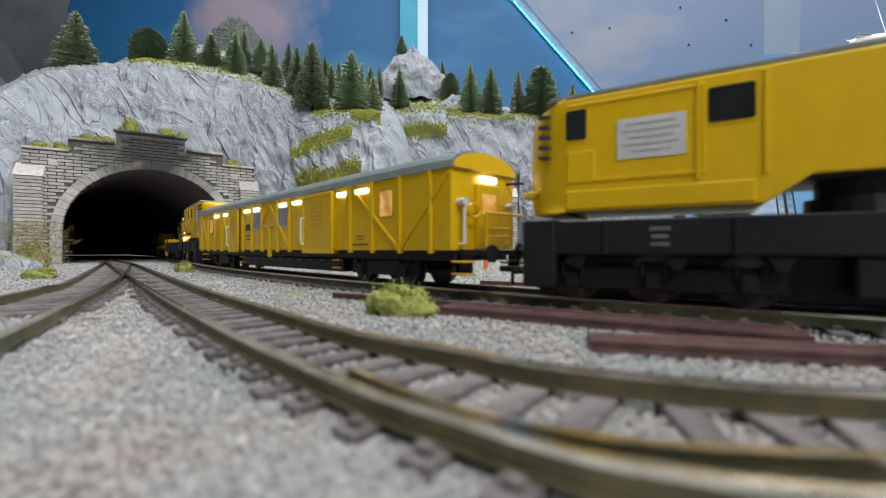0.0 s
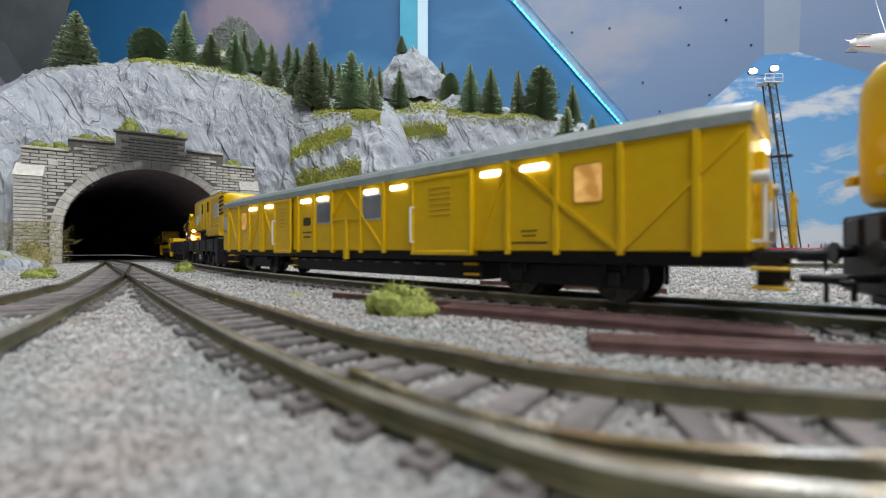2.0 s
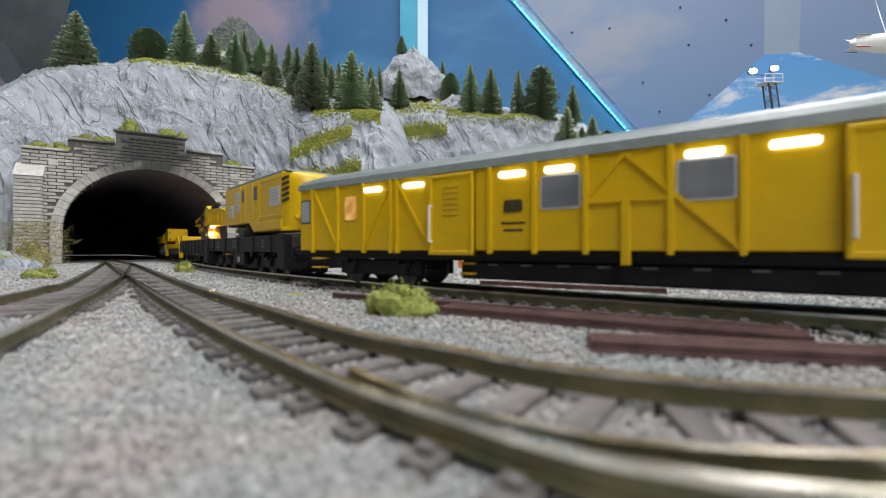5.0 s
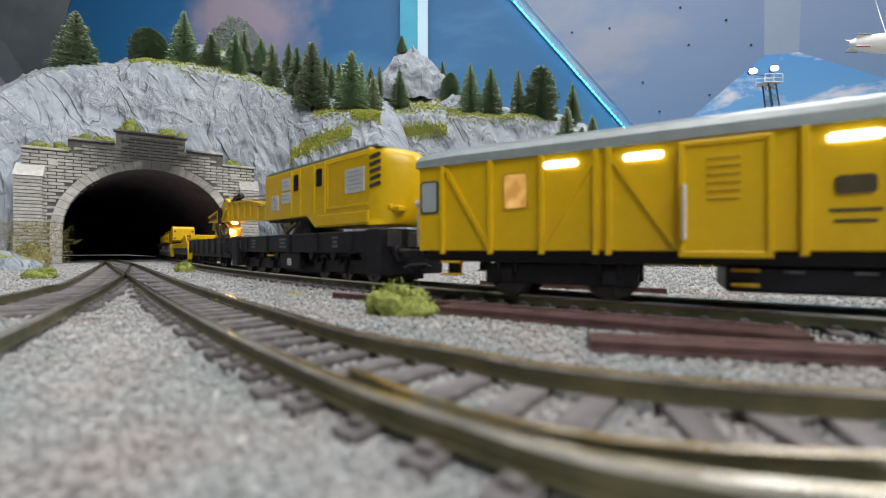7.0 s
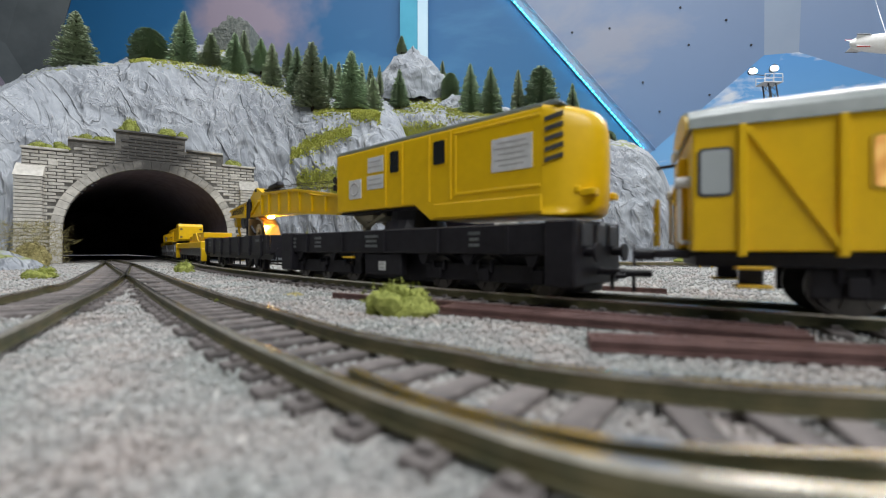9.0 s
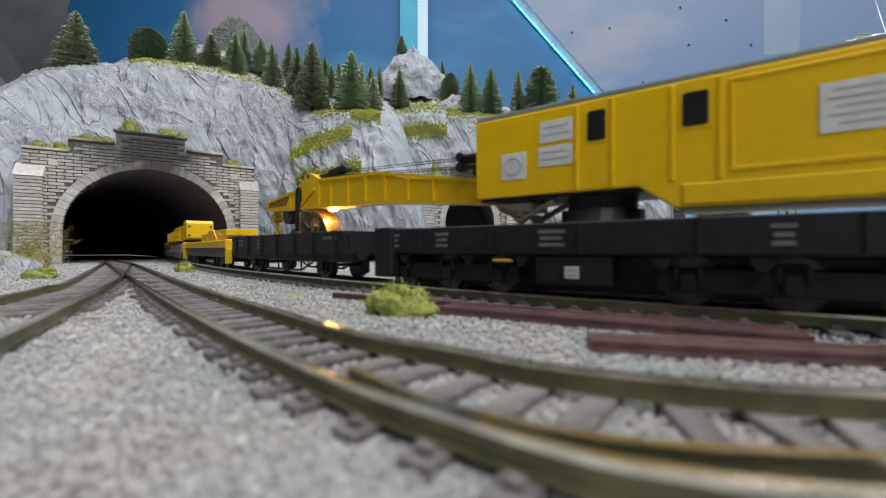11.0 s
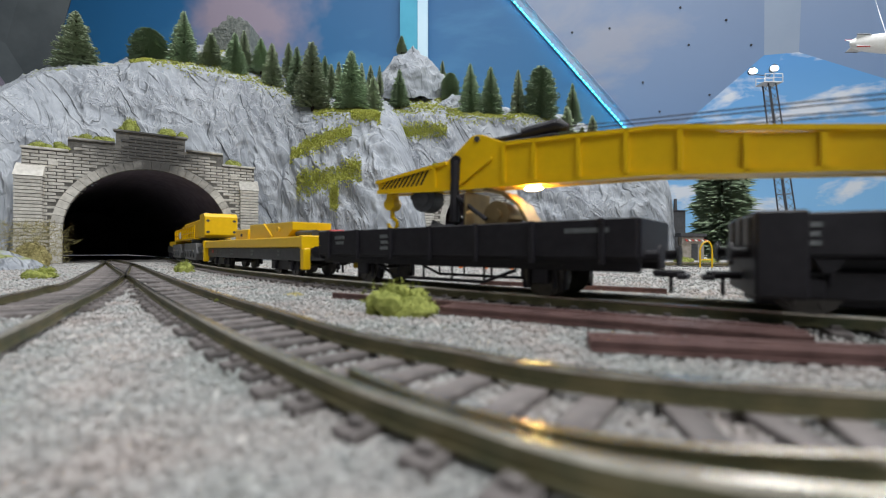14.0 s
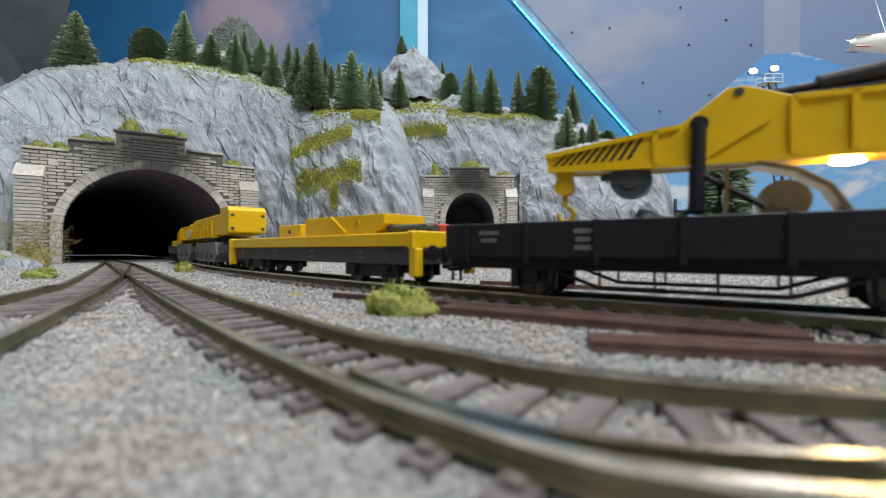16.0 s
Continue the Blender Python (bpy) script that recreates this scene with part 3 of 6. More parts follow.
def lying_rail(p, q, label, parts=1, r=1.0):
    t = thing("stored_rail", label, "rail", "stored rails beside the track")
    a, b = Vector((*p, 0.9)), Vector((*q, 0.9))
    dd = (b - a).normalized()
    side = Vector((-dd.y, dd.x, 0))
    for k in range(parts):
        bar = None
        for w, z0, z1, nm in ((0.4, 0.4, 1.2, "rail_bar"), (0.9, 0.0, 0.39, "rail_foot"), (0.6, 1.21, 1.8, "rail_head")):
            m = bmesh.new()
            c = [a + side * (s * w + k * 2.6) + Vector((0, 0, z - 0.6)) for s in (-1, 1) for z in (z0, z1)]
            e = [v + (b - a) for v in c]
            vs = [m.verts.new(v) for v in c + e]
            for f in ((0, 1, 3, 2), (4, 6, 7, 5), (0, 4, 5, 1), (2, 3, 7, 6), (1, 5, 7, 3), (0, 2, 6, 4)):
                m.faces.new([vs[i] for i in f])
            made = part(nm, m, STORED, bar or t)
            bar = bar or made


lying_rail((-35.2, 133.6), (63.0, 74.5), "red-brown spare rail lying in the ballast", 1)
lying_rail((-0.6, 101.6), (59.4, 66.6), "red-brown bundle of spare rails lying in the ballast", 3)
lying_rail((22.8, 64.3), (68.2, 53.6), "red-brown spare rails at the side of the track", 3)
lying_rail((16.5, 184.0), (78.7, 146.2), "red-brown spare rail lying behind the train", 1)


# ---- moss and bushes ----
def moss_mesh(seed, flatness=0.6, blades=900, lumps=14):
    """Clumped foam-like moss of unit radius: lumps with many small chips over them."""
    rng = random.Random(seed)
    b = bmesh.new()
    centres = []
    for k in range(lumps):
        a, r = rng.uniform(0, 6.28), rng.uniform(0, 0.62)
        c = Vector((r * math.cos(a), r * math.sin(a), rng.uniform(0.0, 0.45) * (1 - r)))
        s = rng.uniform(0.22, 0.42)
        t = bmesh.new()
        bmesh.ops.create_icosphere(t, subdivisions=2, radius=s)
        for v in t.verts:
            v.co *= 1 + 0.45 * noise.noise(v.co * 9 + Vector((k * 3.1, seed, 0)))
            v.co.z *= 0.85
            v.co += c
        join(b, t)
        centres.append((c, s))
    for k in range(blades):
        c, s = rng.choice(centres)
        d = Vector((rng.gauss(0, 1), rng.gauss(0, 1), abs(rng.gauss(0, 1)))).normalized()
        p = c + d * s * rng.uniform(0.9, 1.2)
        u = Vector((rng.gauss(0, 1), rng.gauss(0, 1), rng.gauss(0, 1))).normalized() * rng.uniform(0.02, 0.05)
        w = u.cross(d).normalized() * 0.025
        vs = [b.verts.new(q) for q in (p - w, p + w, p + u + d * 0.06)]
        b.faces.new(vs)
    for v in b.verts:
        v.co.z = max(v.co.z, -0.02) * flatness / 0.6
    return b


def moss_clump(name, x, y, z, rx, ry, rz, material, label, seed, category="bush"):
    b = moss_mesh(seed)
    for v in b.verts:
        v.co = Vector((v.co.x * rx, v.co.y * ry, v.co.z * rz / 0.75))
    ob = part(name, b, material)
    ob.matrix_world = mm(x, y, z)
    return tagged(ob, label, category)


def straw_bush(x, y, z, r, h, seed):
    rng = random.Random(seed)
    b = moss_mesh(seed, 0.6, 300, 12)
    for v in b.verts:
        v.co = Vector((v.co.x * r * 0.62, v.co.y * r * 0.62, v.co.z * h / 1.35))
    for k in range(1700):
        a, e = rng.uniform(0, 6.28), rng.uniform(0.1, 1.5)
        o = Vector((max(-0.75, min(0.6, rng.gauss(0, 0.38))) * r, max(-0.75, min(0.6, rng.gauss(0, 0.38))) * r, rng.uniform(0.05, 0.8) * h))
        d = Vector((math.cos(a) * math.cos(e), math.sin(a) * math.cos(e), math.sin(e) * rng.choice((1, 1, -0.4)))) * rng.uniform(4, 11)
        w = d.cross(Vector((0.3, 1, 0.2))).normalized() * 0.22
        b.faces.new([b.verts.new(q) for q in (o - w, o + w, o + d)])
    ob = part("straw_bush", b, STRAW)
    ob.matrix_world = mm(x, y, z)
    tagged(ob, "straw-coloured dry bush beside the tunnel portal", "bush")


moss_clump("moss_clump", *(-11.4, 102.4), -0.3, 12.6, 8, 9.5, MOSS, "bright green moss clump in the ballast beside the track", 1)
moss_clump("moss_clump", *(-182.4, 294.4), -0.3, 9, 6, 9, MOSS, "small green moss tuft between the tracks", 2)
moss_clump("moss_clump", *(-220.9, 230.9), -0.3, 12, 8, 7, MOSS, "small green moss tuft near the tunnel", 3)
moss_clump("moss_clump", *(-63.4, 118.9), 0.8, 3.2, 2.5, 1.6, MOSS, "tiny green moss tuft between the rails", 4)
moss_clump("moss_clump", *(-51.8, 145.4), -0.3, 4.5, 3, 1.2, STRAW, "flat dry moss patch in the ballast", 5)
moss_clump("moss_clump", *(-173.8, 318.3), -0.3, 4, 3, 3, MOSS, "tiny green moss tuft beside the train track", 6)
straw_bush(-376.0, 380, -0.5, 34, 50, 7)
moss_clump("moss_clump", (-172.4, 520.0, 41.4)[0], 520, -0.3, 16, 10, 42, MOSS, "yellow-green bush at the foot of the rock", 8)
for i, (px, py, s) in enumerate((((415.4, 560.0, 0.0)[0], 560, 22), ((552.6, 620.0, -0.0)[0], 620, 30), ((301.0, 520.0, 0.5)[0], 520, 16), ((567.6, 560.0, 0.0)[0], 560, 26), ((297.5, 460.0, -2.1)[0], 460, 14))):
    moss_clump("grass_tuft", px, py, -0.3, s, 8, 7, MOSS, "low yellow-green grass tuft in the yard", 20 + i, "grass")

# ---- tunnel portals ----
def tunnel_portal(name, label, m, half, steps, opening, rows, brick, crown_world, soot, depth, lean=0.0):
    """Stepped wall of single stones with an arched opening, ring of arch stones, two buttresses, coping and a dark lining."""
    mat = portal_material(name + "_stone", crown_world, soot)
    t = thing(name, label, "tunnel portal", at=m)
    rx, zs, rz = opening

    def inside(x, z, grow=0.0):
        if z < zs:
            return abs(x) < rx + grow
        return (x / (rx + grow)) ** 2 + ((z - zs) / (rz + grow)) ** 2 < 1

    def top_at(x):
        for lim, z in steps:
            if abs(x) <= lim:
                return z
        return steps[-1][1]

    ring = 9.5 if half > 90 else 8.0
    # backing wall with the opening
    b = bmesh.new()
    n = 36
    arch = [(-rx, 0), (-rx, zs)] + [(-rx * math.cos(math.pi * k / n), zs + rz * math.sin(math.pi * k / n)) for k in range(1, n)] + [(rx, zs), (rx, 0)]
    for k in range(len(arch) - 1):
        (xa, za), (xb, zb) = arch[k], arch[k + 1]
        if abs(xa - xb) < 0.01:
            s = -1 if xa < 0 else 1
            quad = [(xa, za), (xb, zb), (s * half, zb), (s * half, za)]
        else:
            quad = [(xa, za), (xb, zb), (xb, top_at((xa + xb) / 2)), (xa, top_at((xa + xb) / 2))]
        vs = [b.verts.new((x, y, z)) for y in (0, 5) for x, z in quad]
        for f in ((0, 1, 2, 3), (7, 6, 5, 4), (0, 4, 5, 1), (1, 5, 6, 2), (2, 6, 7, 3), (3, 7, 4, 0)):
            b.faces.new([vs[i] for i in f])
    for s in (-1, 1):
        join(b, box(min(s * rx, s * half), max(s * rx, s * half), 0, 5, zs, steps[-1][1]))
    bmesh.ops.remove_doubles(b, verts=b.verts, dist=0.05)
    part("backing", b, MORTAR, t, "dark recessed joints")
    # stones
    bl, bh = brick
    meshes = {}
    r = 0
    z = 0.5
    rng = random.Random(3)
    while z + bh < steps[0][1]:
        x = -half + (bl * 0.5 if r % 2 else 0.0)
        x -= bl
        while x < half:
            w = bl - 0.9
            a, e = max(x, -half), min(x + w, half)
            c = (a + e) / 2
            zc = z + bh / 2
            ok = e - a > 2.5 and z + bh <= top_at(c) + 0.1 and z + bh <= min(top_at(a), top_at(e)) + 0.1
            if ok and not inside(c, zc, ring * 0.8) and not inside(a if abs(a) < abs(e) else e, z, ring * 0.5):
                key = round(e - a)
                sunk = rng.uniform(-0.25, 0.25)
                if key not in meshes:
                    meshes[key] = part("stone", box(-key / 2, key / 2, -1.3, 0.6, 0, bh - 0.8, 0.3), mat, t)
                    meshes[key].matrix_basis = mm(c, sunk, z)
                else:
                    again("stone", meshes[key], t, mm(c, sunk, z))
            x += bl
        z += bh
        r += 1
    # arch stones
    count = 30 if half > 90 else 22
    path = [(-rx, zz) for zz in np.linspace(0, zs, 5)] + [(-rx * math.cos(math.pi * k / count), zs + rz * math.sin(math.pi * k / count)) for k in range(1, count + 1)] + [(rx, zz) for zz in np.linspace(zs, 0, 5)[1:]]
    for (xa, za), (xb, zb) in zip(path, path[1:]):
        def out(x, z):
            if z <= zs:
                return x + math.copysign(ring, x), z
            nx, nz = x / rx ** 2, (z - zs) / rz ** 2
            q = math.hypot(nx, nz)
            return x + nx / q * ring, z + nz / q * ring
        g0, g1 = 0.03, 0.97
        xa2, za2, xb2, zb2 = xa + (xb - xa) * g0, za + (zb - za) * g0, xa + (xb - xa) * g1, za + (zb - za) * g1
        o1, o2 = out(xa2, za2), out(xb2, zb2)
        part("arch_stone", prism([(xa2, za2), (xb2, zb2), o2, o1], -2.4, 4), mat, t)
    # coping on the steps
    last = 0.0
    for lim, zt in steps:
        for s in ((-1, 1) if last else (0,)):
            a, e = (last, lim) if s > 0 else ((-lim, -last) if s < 0 else (-lim, lim))
            part("coping", box(a - 0.8 * (s < 0) - 1.5 * (s == 0), e + 0.8 * (s > 0) + 1.5 * (s == 0), -3.5, 6, zt + 0.1, zt + 2.6, 0.4), mat, t)
        last = lim
    # buttresses
    bw = 22 if half > 90 else 15
    ztop = steps[-1][1] * 0.86
    for s in (-1, 1):
        c = s * (half - bw * 0.32)
        k = 0
        zz = 0.5
        while zz < ztop - 14:
            part("buttress_stone", box(c - bw / 2 + 0.3 * (k % 2), c + bw / 2 - 0.3 * (k % 2), -11, 3, zz, zz + bh * 1.0 - 0.6, 0.3), mat, t)
            zz += bh
            k += 1
        w = bmesh.new()
        pr = [(-11.6, zz), (3, zz), (3, ztop + 2), (-1, ztop)]
        lo = [w.verts.new((c - bw / 2 - 0.6, y, z)) for y, z in pr]
        hi = [w.verts.new((c + bw / 2 + 0.6, y, z)) for y, z in pr]
        w.faces.new(lo)
        w.faces.new(hi[::-1])
        for i in range(4):
            w.faces.new((lo[i], lo[(i + 1) % 4], hi[(i + 1) % 4], hi[i]))
        part("buttress_cap", w, mat, t, "smooth sloping cap stone")
    for s in (-1, 1):
        part("plate", box(s * half * 0.78 - 4, s * half * 0.78 + 4, -2.2, 0, steps[-1][1] - 16, steps[-1][1] - 10, 0.5), mat, t)
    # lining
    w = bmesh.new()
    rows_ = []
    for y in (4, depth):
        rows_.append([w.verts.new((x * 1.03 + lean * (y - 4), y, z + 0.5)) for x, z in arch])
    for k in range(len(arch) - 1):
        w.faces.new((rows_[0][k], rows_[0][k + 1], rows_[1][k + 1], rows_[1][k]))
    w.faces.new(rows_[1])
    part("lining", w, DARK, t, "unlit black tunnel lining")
    return t


BIG_AT = mm(-350, 500, 0, 0, 0, 32.1)
SMALL_AT = mm(38.5, 598, 0)
BIG = tunnel_portal("tunnel_portal", "grey stone double-track tunnel portal with sooted arch", BIG_AT, 113,
                    [(35, 152), (75, 137), (113, 123)], (81, 36, 75), 0, (14.0, 3.7), (-350, 500, 138), 90, 800, -0.22)
SMALL = tunnel_portal("tunnel_portal", "small grey stone single-track tunnel portal", SMALL_AT, 64,
                      [(28, 131), (64, 119)], (35, 55, 42), 0, (9.5, 3.7), (38, 598, 112), 55, 160)


def in_opening(p):
    """True where the rock has to stay open for a tunnel."""
    for m, rx, zs, rz in ((BIG_AT, 87, 36, 82), (SMALL_AT, 46, 55, 62)):
        q = m.inverted() @ (p * MM) / MM
        if -60 < q.y < 130 and abs(q.x) < rx and (q.z < zs or (q.x / rx) ** 2 + ((q.z - zs) / rz) ** 2 < 1):
            return True
    return False


for m, spots_ in ((BIG_AT, ((-84, 125, 14, 6), (-100, 125, 16, 6), (-62, 139, 16, 6), (-46, 139, 15, 6), (-22, 154, 15, 12), (14, 154, 17, 8), (30, 154, 9, 6), (90, 125, 16, 7))), (SMALL_AT, ((-50, 121, 11, 13), (2, 133, 20, 9), (50, 121, 12, 7)))):
    for i, (x, z, r, h) in enumerate(spots_):
        p = m @ Vector((x * MM, 0.004, z * MM)) / MM
        moss_clump("moss_clump", p.x, p.y, p.z, r, 7, h * 1.5, MOSS, "green moss on top of the tunnel portal", 40 + i)


# ---- rock ----
def spline(ctrl, u):
    k = min(int(u * (len(ctrl) - 1)), len(ctrl) - 2)
    f = u * (len(ctrl) - 1) - k
    c = [Vector(ctrl[min(max(i, 0), len(ctrl) - 1)]) for i in (k - 1, k, k + 1, k + 2)]
    return 0.5 * (2 * c[1] + (c[2] - c[0]) * f + (2 * c[0] - 5 * c[1] + 4 * c[2] - c[3]) * f * f + (3 * c[1] - c[0] - 3 * c[2] + c[3]) * f ** 3)


def rock_point(base, rim, far, u, v, amp, seed, bulge):
    """A point of a cliff: v from 0 at the foot to 1 at the rim, on to 1.6 on the ground behind it."""
    a, b, c = spline(base, u), spline(rim, u), spline(far, u)
    if v <= 1:
        p = a.lerp(b, v)
        out = Vector((p.x, p.y, 0)).normalized()
        w = math.sin(v * math.pi) * bulge
        p -= out * w
    else:
        p = b.lerp(c, (v - 1) / 0.6)
    q = p * 0.011 + Vector((seed, seed * 1.7, 0))
    n1 = noise.fractal(Vector((q.x, q.y, q.z * 0.55)), 1.0, 2.0, 4)
    q2 = Vector((p.x + 0.45 * p.z, p.y, p.z * 0.38)) * 0.034
    n2 = noise.ridged_multi_fractal(Vector((q2.x, q2.y, q2.z + seed)), 0.9, 2.1, 5, 1.0, 2.0) - 1.0
    n3 = noise.fractal(p * 0.16 + Vector((0, seed, 0)), 0.8, 2.0, 3)
    k = min(1.0, 0.25 + abs(v - 1) * 2.2) if v > 0.6 else 1.0
    d = amp * (0.8 * n1 * k + 0.5 * n2 * k) + 0.9 * n3
    dirn = Vector((-p.x * 0.4, -p.y, p.length * 0.35)).normalized() if v <= 1 else Vector((0, -0.2, 1)).normalized()
    return p + dirn * d


CLIFFS = []


def cliff(name, label, base, rim, far, amp, seed, bulge, nu, nv):
    base = [(x, y, -4) for x, y in base]
    b = bmesh.new()
    grid = []
    for i in range(nu + 1):
        grid.append([b.verts.new(rock_point(base, rim, far, i / nu, 1.6 * j / nv, amp, seed, bulge)) for j in range(nv + 1)])
    for i in range(nu):
        for j in range(nv):
            q = (grid[i][j], grid[i + 1][j], grid[i + 1][j + 1], grid[i][j + 1])
            if not any(in_opening(v.co) for v in q):
                b.faces.new(q)
    ob = part(name, b, ROCK, smooth=True)
    tagged(ob, label, "rock", kind="structure")
    CLIFFS.append((base, rim, far, amp, seed, bulge))
    return ob


cliff("rock_massif", "pale grey plaster mountain massif over the tunnel",
      [(-640, 300), (-478, 420), (-462, 448), (-430, 478), (-392, 505), (-350, 528), (-308, 552), (-265, 580), (-225, 595), (-165, 600)],
      [(-522.5, 440.0, 151.1), (-532.6, 500.0, 205.5), (-531.2, 540.0, 240.5), (-514.2, 570.0, 262.3), (-476.1, 600.0, 278.5), (-439.7, 620.0, 293.1), (-388.6, 630.0, 287.3), (-333.9, 640.0, 279.5), (-277.3, 650.0, 264.2), (-206.7, 650.0, 235.9)],
      [(-760.0, 640.0, 216.9), (-724.3, 680.0, 277.5), (-708.3, 720.0, 318.3), (-667.6, 740.0, 341.8), (-618.9, 780.0, 366.8), (-567.4, 800.0, 392.1), (-518.2, 840.0, 418.9), (-459.1, 880.0, 447.6), (-375.4, 880.0, 417.7), (-273.4, 860.0, 373.6)],
      10, 2.0, 16, 260, 130)
cliff("rock_cliff", "pale grey plaster cliff behind the small tunnel portal",
      [(-125.2, 640.0, 399.5)[:2], (-73.0, 640.0, 399.5)[:2], (-20.6, 632.0, 394.7)[:2], (39.1, 626.0, 391.1)[:2], (99.0, 628.0, 392.3)[:2], (153.0, 640.0, 399.5)[:2], (202.7, 660.0, 411.5)[:2], (264.2, 680.0, 423.4)[:2]],
      [(-135.0, 690.0, 226.9), (-78.8, 690.0, 236.3), (-22.5, 690.0, 240.1), (43.1, 690.0, 233.5), (108.8, 690.0, 234.4), (167.4, 700.0, 236.7), (218.0, 710.0, 223.4), (279.8, 720.0, 198.0)],
      [(-172.2, 880.0, 346.0), (-102.7, 900.0, 353.5), (-29.3, 900.0, 359.6), (55.0, 880.0, 328.1), (134.0, 850.0, 302.4), (200.9, 840.0, 291.1), (251.8, 820.0, 267.8), (310.9, 800.0, 225.8)],
      15, 5.0, 3, 200, 100)
cliff("rock_spur", "rounded grey plaster rock spur with grassy ledges",
      [(-260.2, 610.0, 381.5)[:2], (-206.2, 575.0, 360.5)[:2], (-144.7, 535.0, 336.6)[:2], (-88.5, 505.0, 318.6)[:2], (-46.4, 495.0, 312.6)[:2], (-23.8, 515.0, 324.6)[:2], (-16.7, 560.0, 351.5)[:2], (-17.4, 640.0, 399.5)[:2]],
      [(-247.0, 640.0, 186.4), (-213.1, 630.0, 213.7), (-162.1, 615.0, 215.7), (-109.2, 600.0, 211.7), (-76.0, 595.0, 201.1), (-49.7, 590.0, 159.5), (-34.2, 600.0, 114.6), (-27.4, 630.0, 81.1)],
      [(-287.6, 720.0, 261.5), (-257.1, 760.0, 285.5), (-205.6, 780.0, 292.6), (-142.0, 780.0, 294.7), (-91.9, 760.0, 275.2), (-65.6, 700.0, 207.2), (-45.9, 690.0, 143.5), (-36.6, 690.0, 91.9)],
      15, 8.0, 14, 180, 110)
cliff("rock_boulder", "large bright grey plaster rock beyond the tunnel",
      [(109.5, 620.0, 387.5)[:2], (126.9, 580.0, 363.5)[:2], (172.0, 560.0, 351.5)[:2], (213.7, 550.0, 345.6)[:2], (254.8, 550.0, 345.6)[:2], (296.3, 562.0, 352.7)[:2], (331.5, 595.0, 372.5)[:2], (367.4, 650.0, 405.5)[:2]],
      [(118.3, 640.0, 134.3), (144.3, 640.0, 154.3), (193.5, 630.0, 167.5), (244.8, 630.0, 173.5), (287.3, 620.0, 164.3), (319.3, 620.0, 141.5), (342.4, 630.0, 109.3), (360.3, 650.0, 69.9)],
      [(137.9, 720.0, 153.9), (171.9, 740.0, 182.9), (232.3, 740.0, 200.0), (287.6, 740.0, 206.0), (337.8, 740.0, 198.0), (357.9, 710.0, 163.6), (374.7, 700.0, 121.6), (378.8, 690.0, 73.2)],
      13, 11.0, 10, 160, 90)


def mound(name, label, x, y, z, rx, ry, h, seed, amp, sharp=1.0, category="rock"):
    b = bmesh.new()
    rows, n, m = [], 64, 30
    for j in range(m + 1):
        f = j / m
        rows.append([])
        for i in range(n):
            a = 2 * math.pi * i / n
            r = (1 - f ** sharp) if j < m else 0.02
            p = Vector((rx * r * math.cos(a), ry * r * math.sin(a), h * f))
            q = p * 0.03 + Vector((seed, 0, seed))
            d = amp * (noise.fractal(Vector((q.x, q.y, q.z * 0.6)), 1.0, 2.0, 5) + 0.5 * (noise.ridged_multi_fractal(q * 2, 1.0, 2.0, 4, 1.0, 2.0) - 1))
            rows[-1].append(b.verts.new(p + Vector((math.cos(a), math.sin(a), 0.4)) * d))
    for r, s in zip(rows, rows[1:]):
        for i in range(n):
            b.faces.new((r[i], r[(i + 1) % n], s[(i + 1) % n], s[i]))
    b.faces.new(rows[-1])
    ob = part(name, b, ROCK, smooth=True)
    ob.matrix_world = mm(x, y, z)
    return tagged(ob, label, category, kind="structure")


pz = (-62.4, 850.0, 323.2)
mound("rock_pinnacle", "pointed grey plaster rock pinnacle above the cliff", pz[0], pz[1], pz[2] - 20, 88, 60, (-62.4, 850.0, 430.6)[2] - pz[2] + 20, 3.0, 10, 2.0)
mound("rock_outcrop", "small grey rock outcrop on the plateau", (16.5, 760.0, 280.3)[0], 760, (16.5, 760.0, 264.9)[2], 34, 26, 32, 6.0, 6, 2.2)
mound("rock_foot", "grey rock foot beside the straw bush", (-365.0, 330.0, 3.0)[0], 330, -3, 36, 30, 26, 9.0, 5, 1.6)
mound("rubble_heap", "grey-green rubble heap in the yard", (433.9, 640.0, 16.9)[0], 640, -2, 24, 18, 52, 12.0, 5, 1.8)

# grass on the ledges of the spur and along the rims
def ledge_grass(cliff_no, windows, count, seed):
    rng = random.Random(seed)
    base, rim, far, amp, sd, bulge = CLIFFS[cliff_no]
    b = bmesh.new()
    for u0, u1, v0, v1, slope in windows:
        for k in range(count):
            u = rng.uniform(u0, u1)
            v = rng.gauss((v0 + v1) / 2 + slope * (u - u0), (v1 - v0) / 3.2)
            p = rock_point(base, rim, far, min(max(u, 0), 1), min(max(v, 0.02), 1.58), amp, sd, bulge)
            for j in range(3):
                d = Vector((rng.gauss(0, 1), rng.gauss(-0.8, 0.8), abs(rng.gauss(0.6, 0.5)))).normalized() * rng.uniform(1.6, 3.6)
                w = d.cross(Vector((rng.gauss(0, 1), rng.gauss(0, 1), rng.gauss(0, 1)))).normalized() * rng.uniform(0.8, 1.8)
                b.faces.new([b.verts.new(q) for q in (p - w, p + w, p + d)])
    tagged(part("ledge_grass", b, GRASS), "short yellow-green grass on the rock ledges", "grass", kind="stuff")


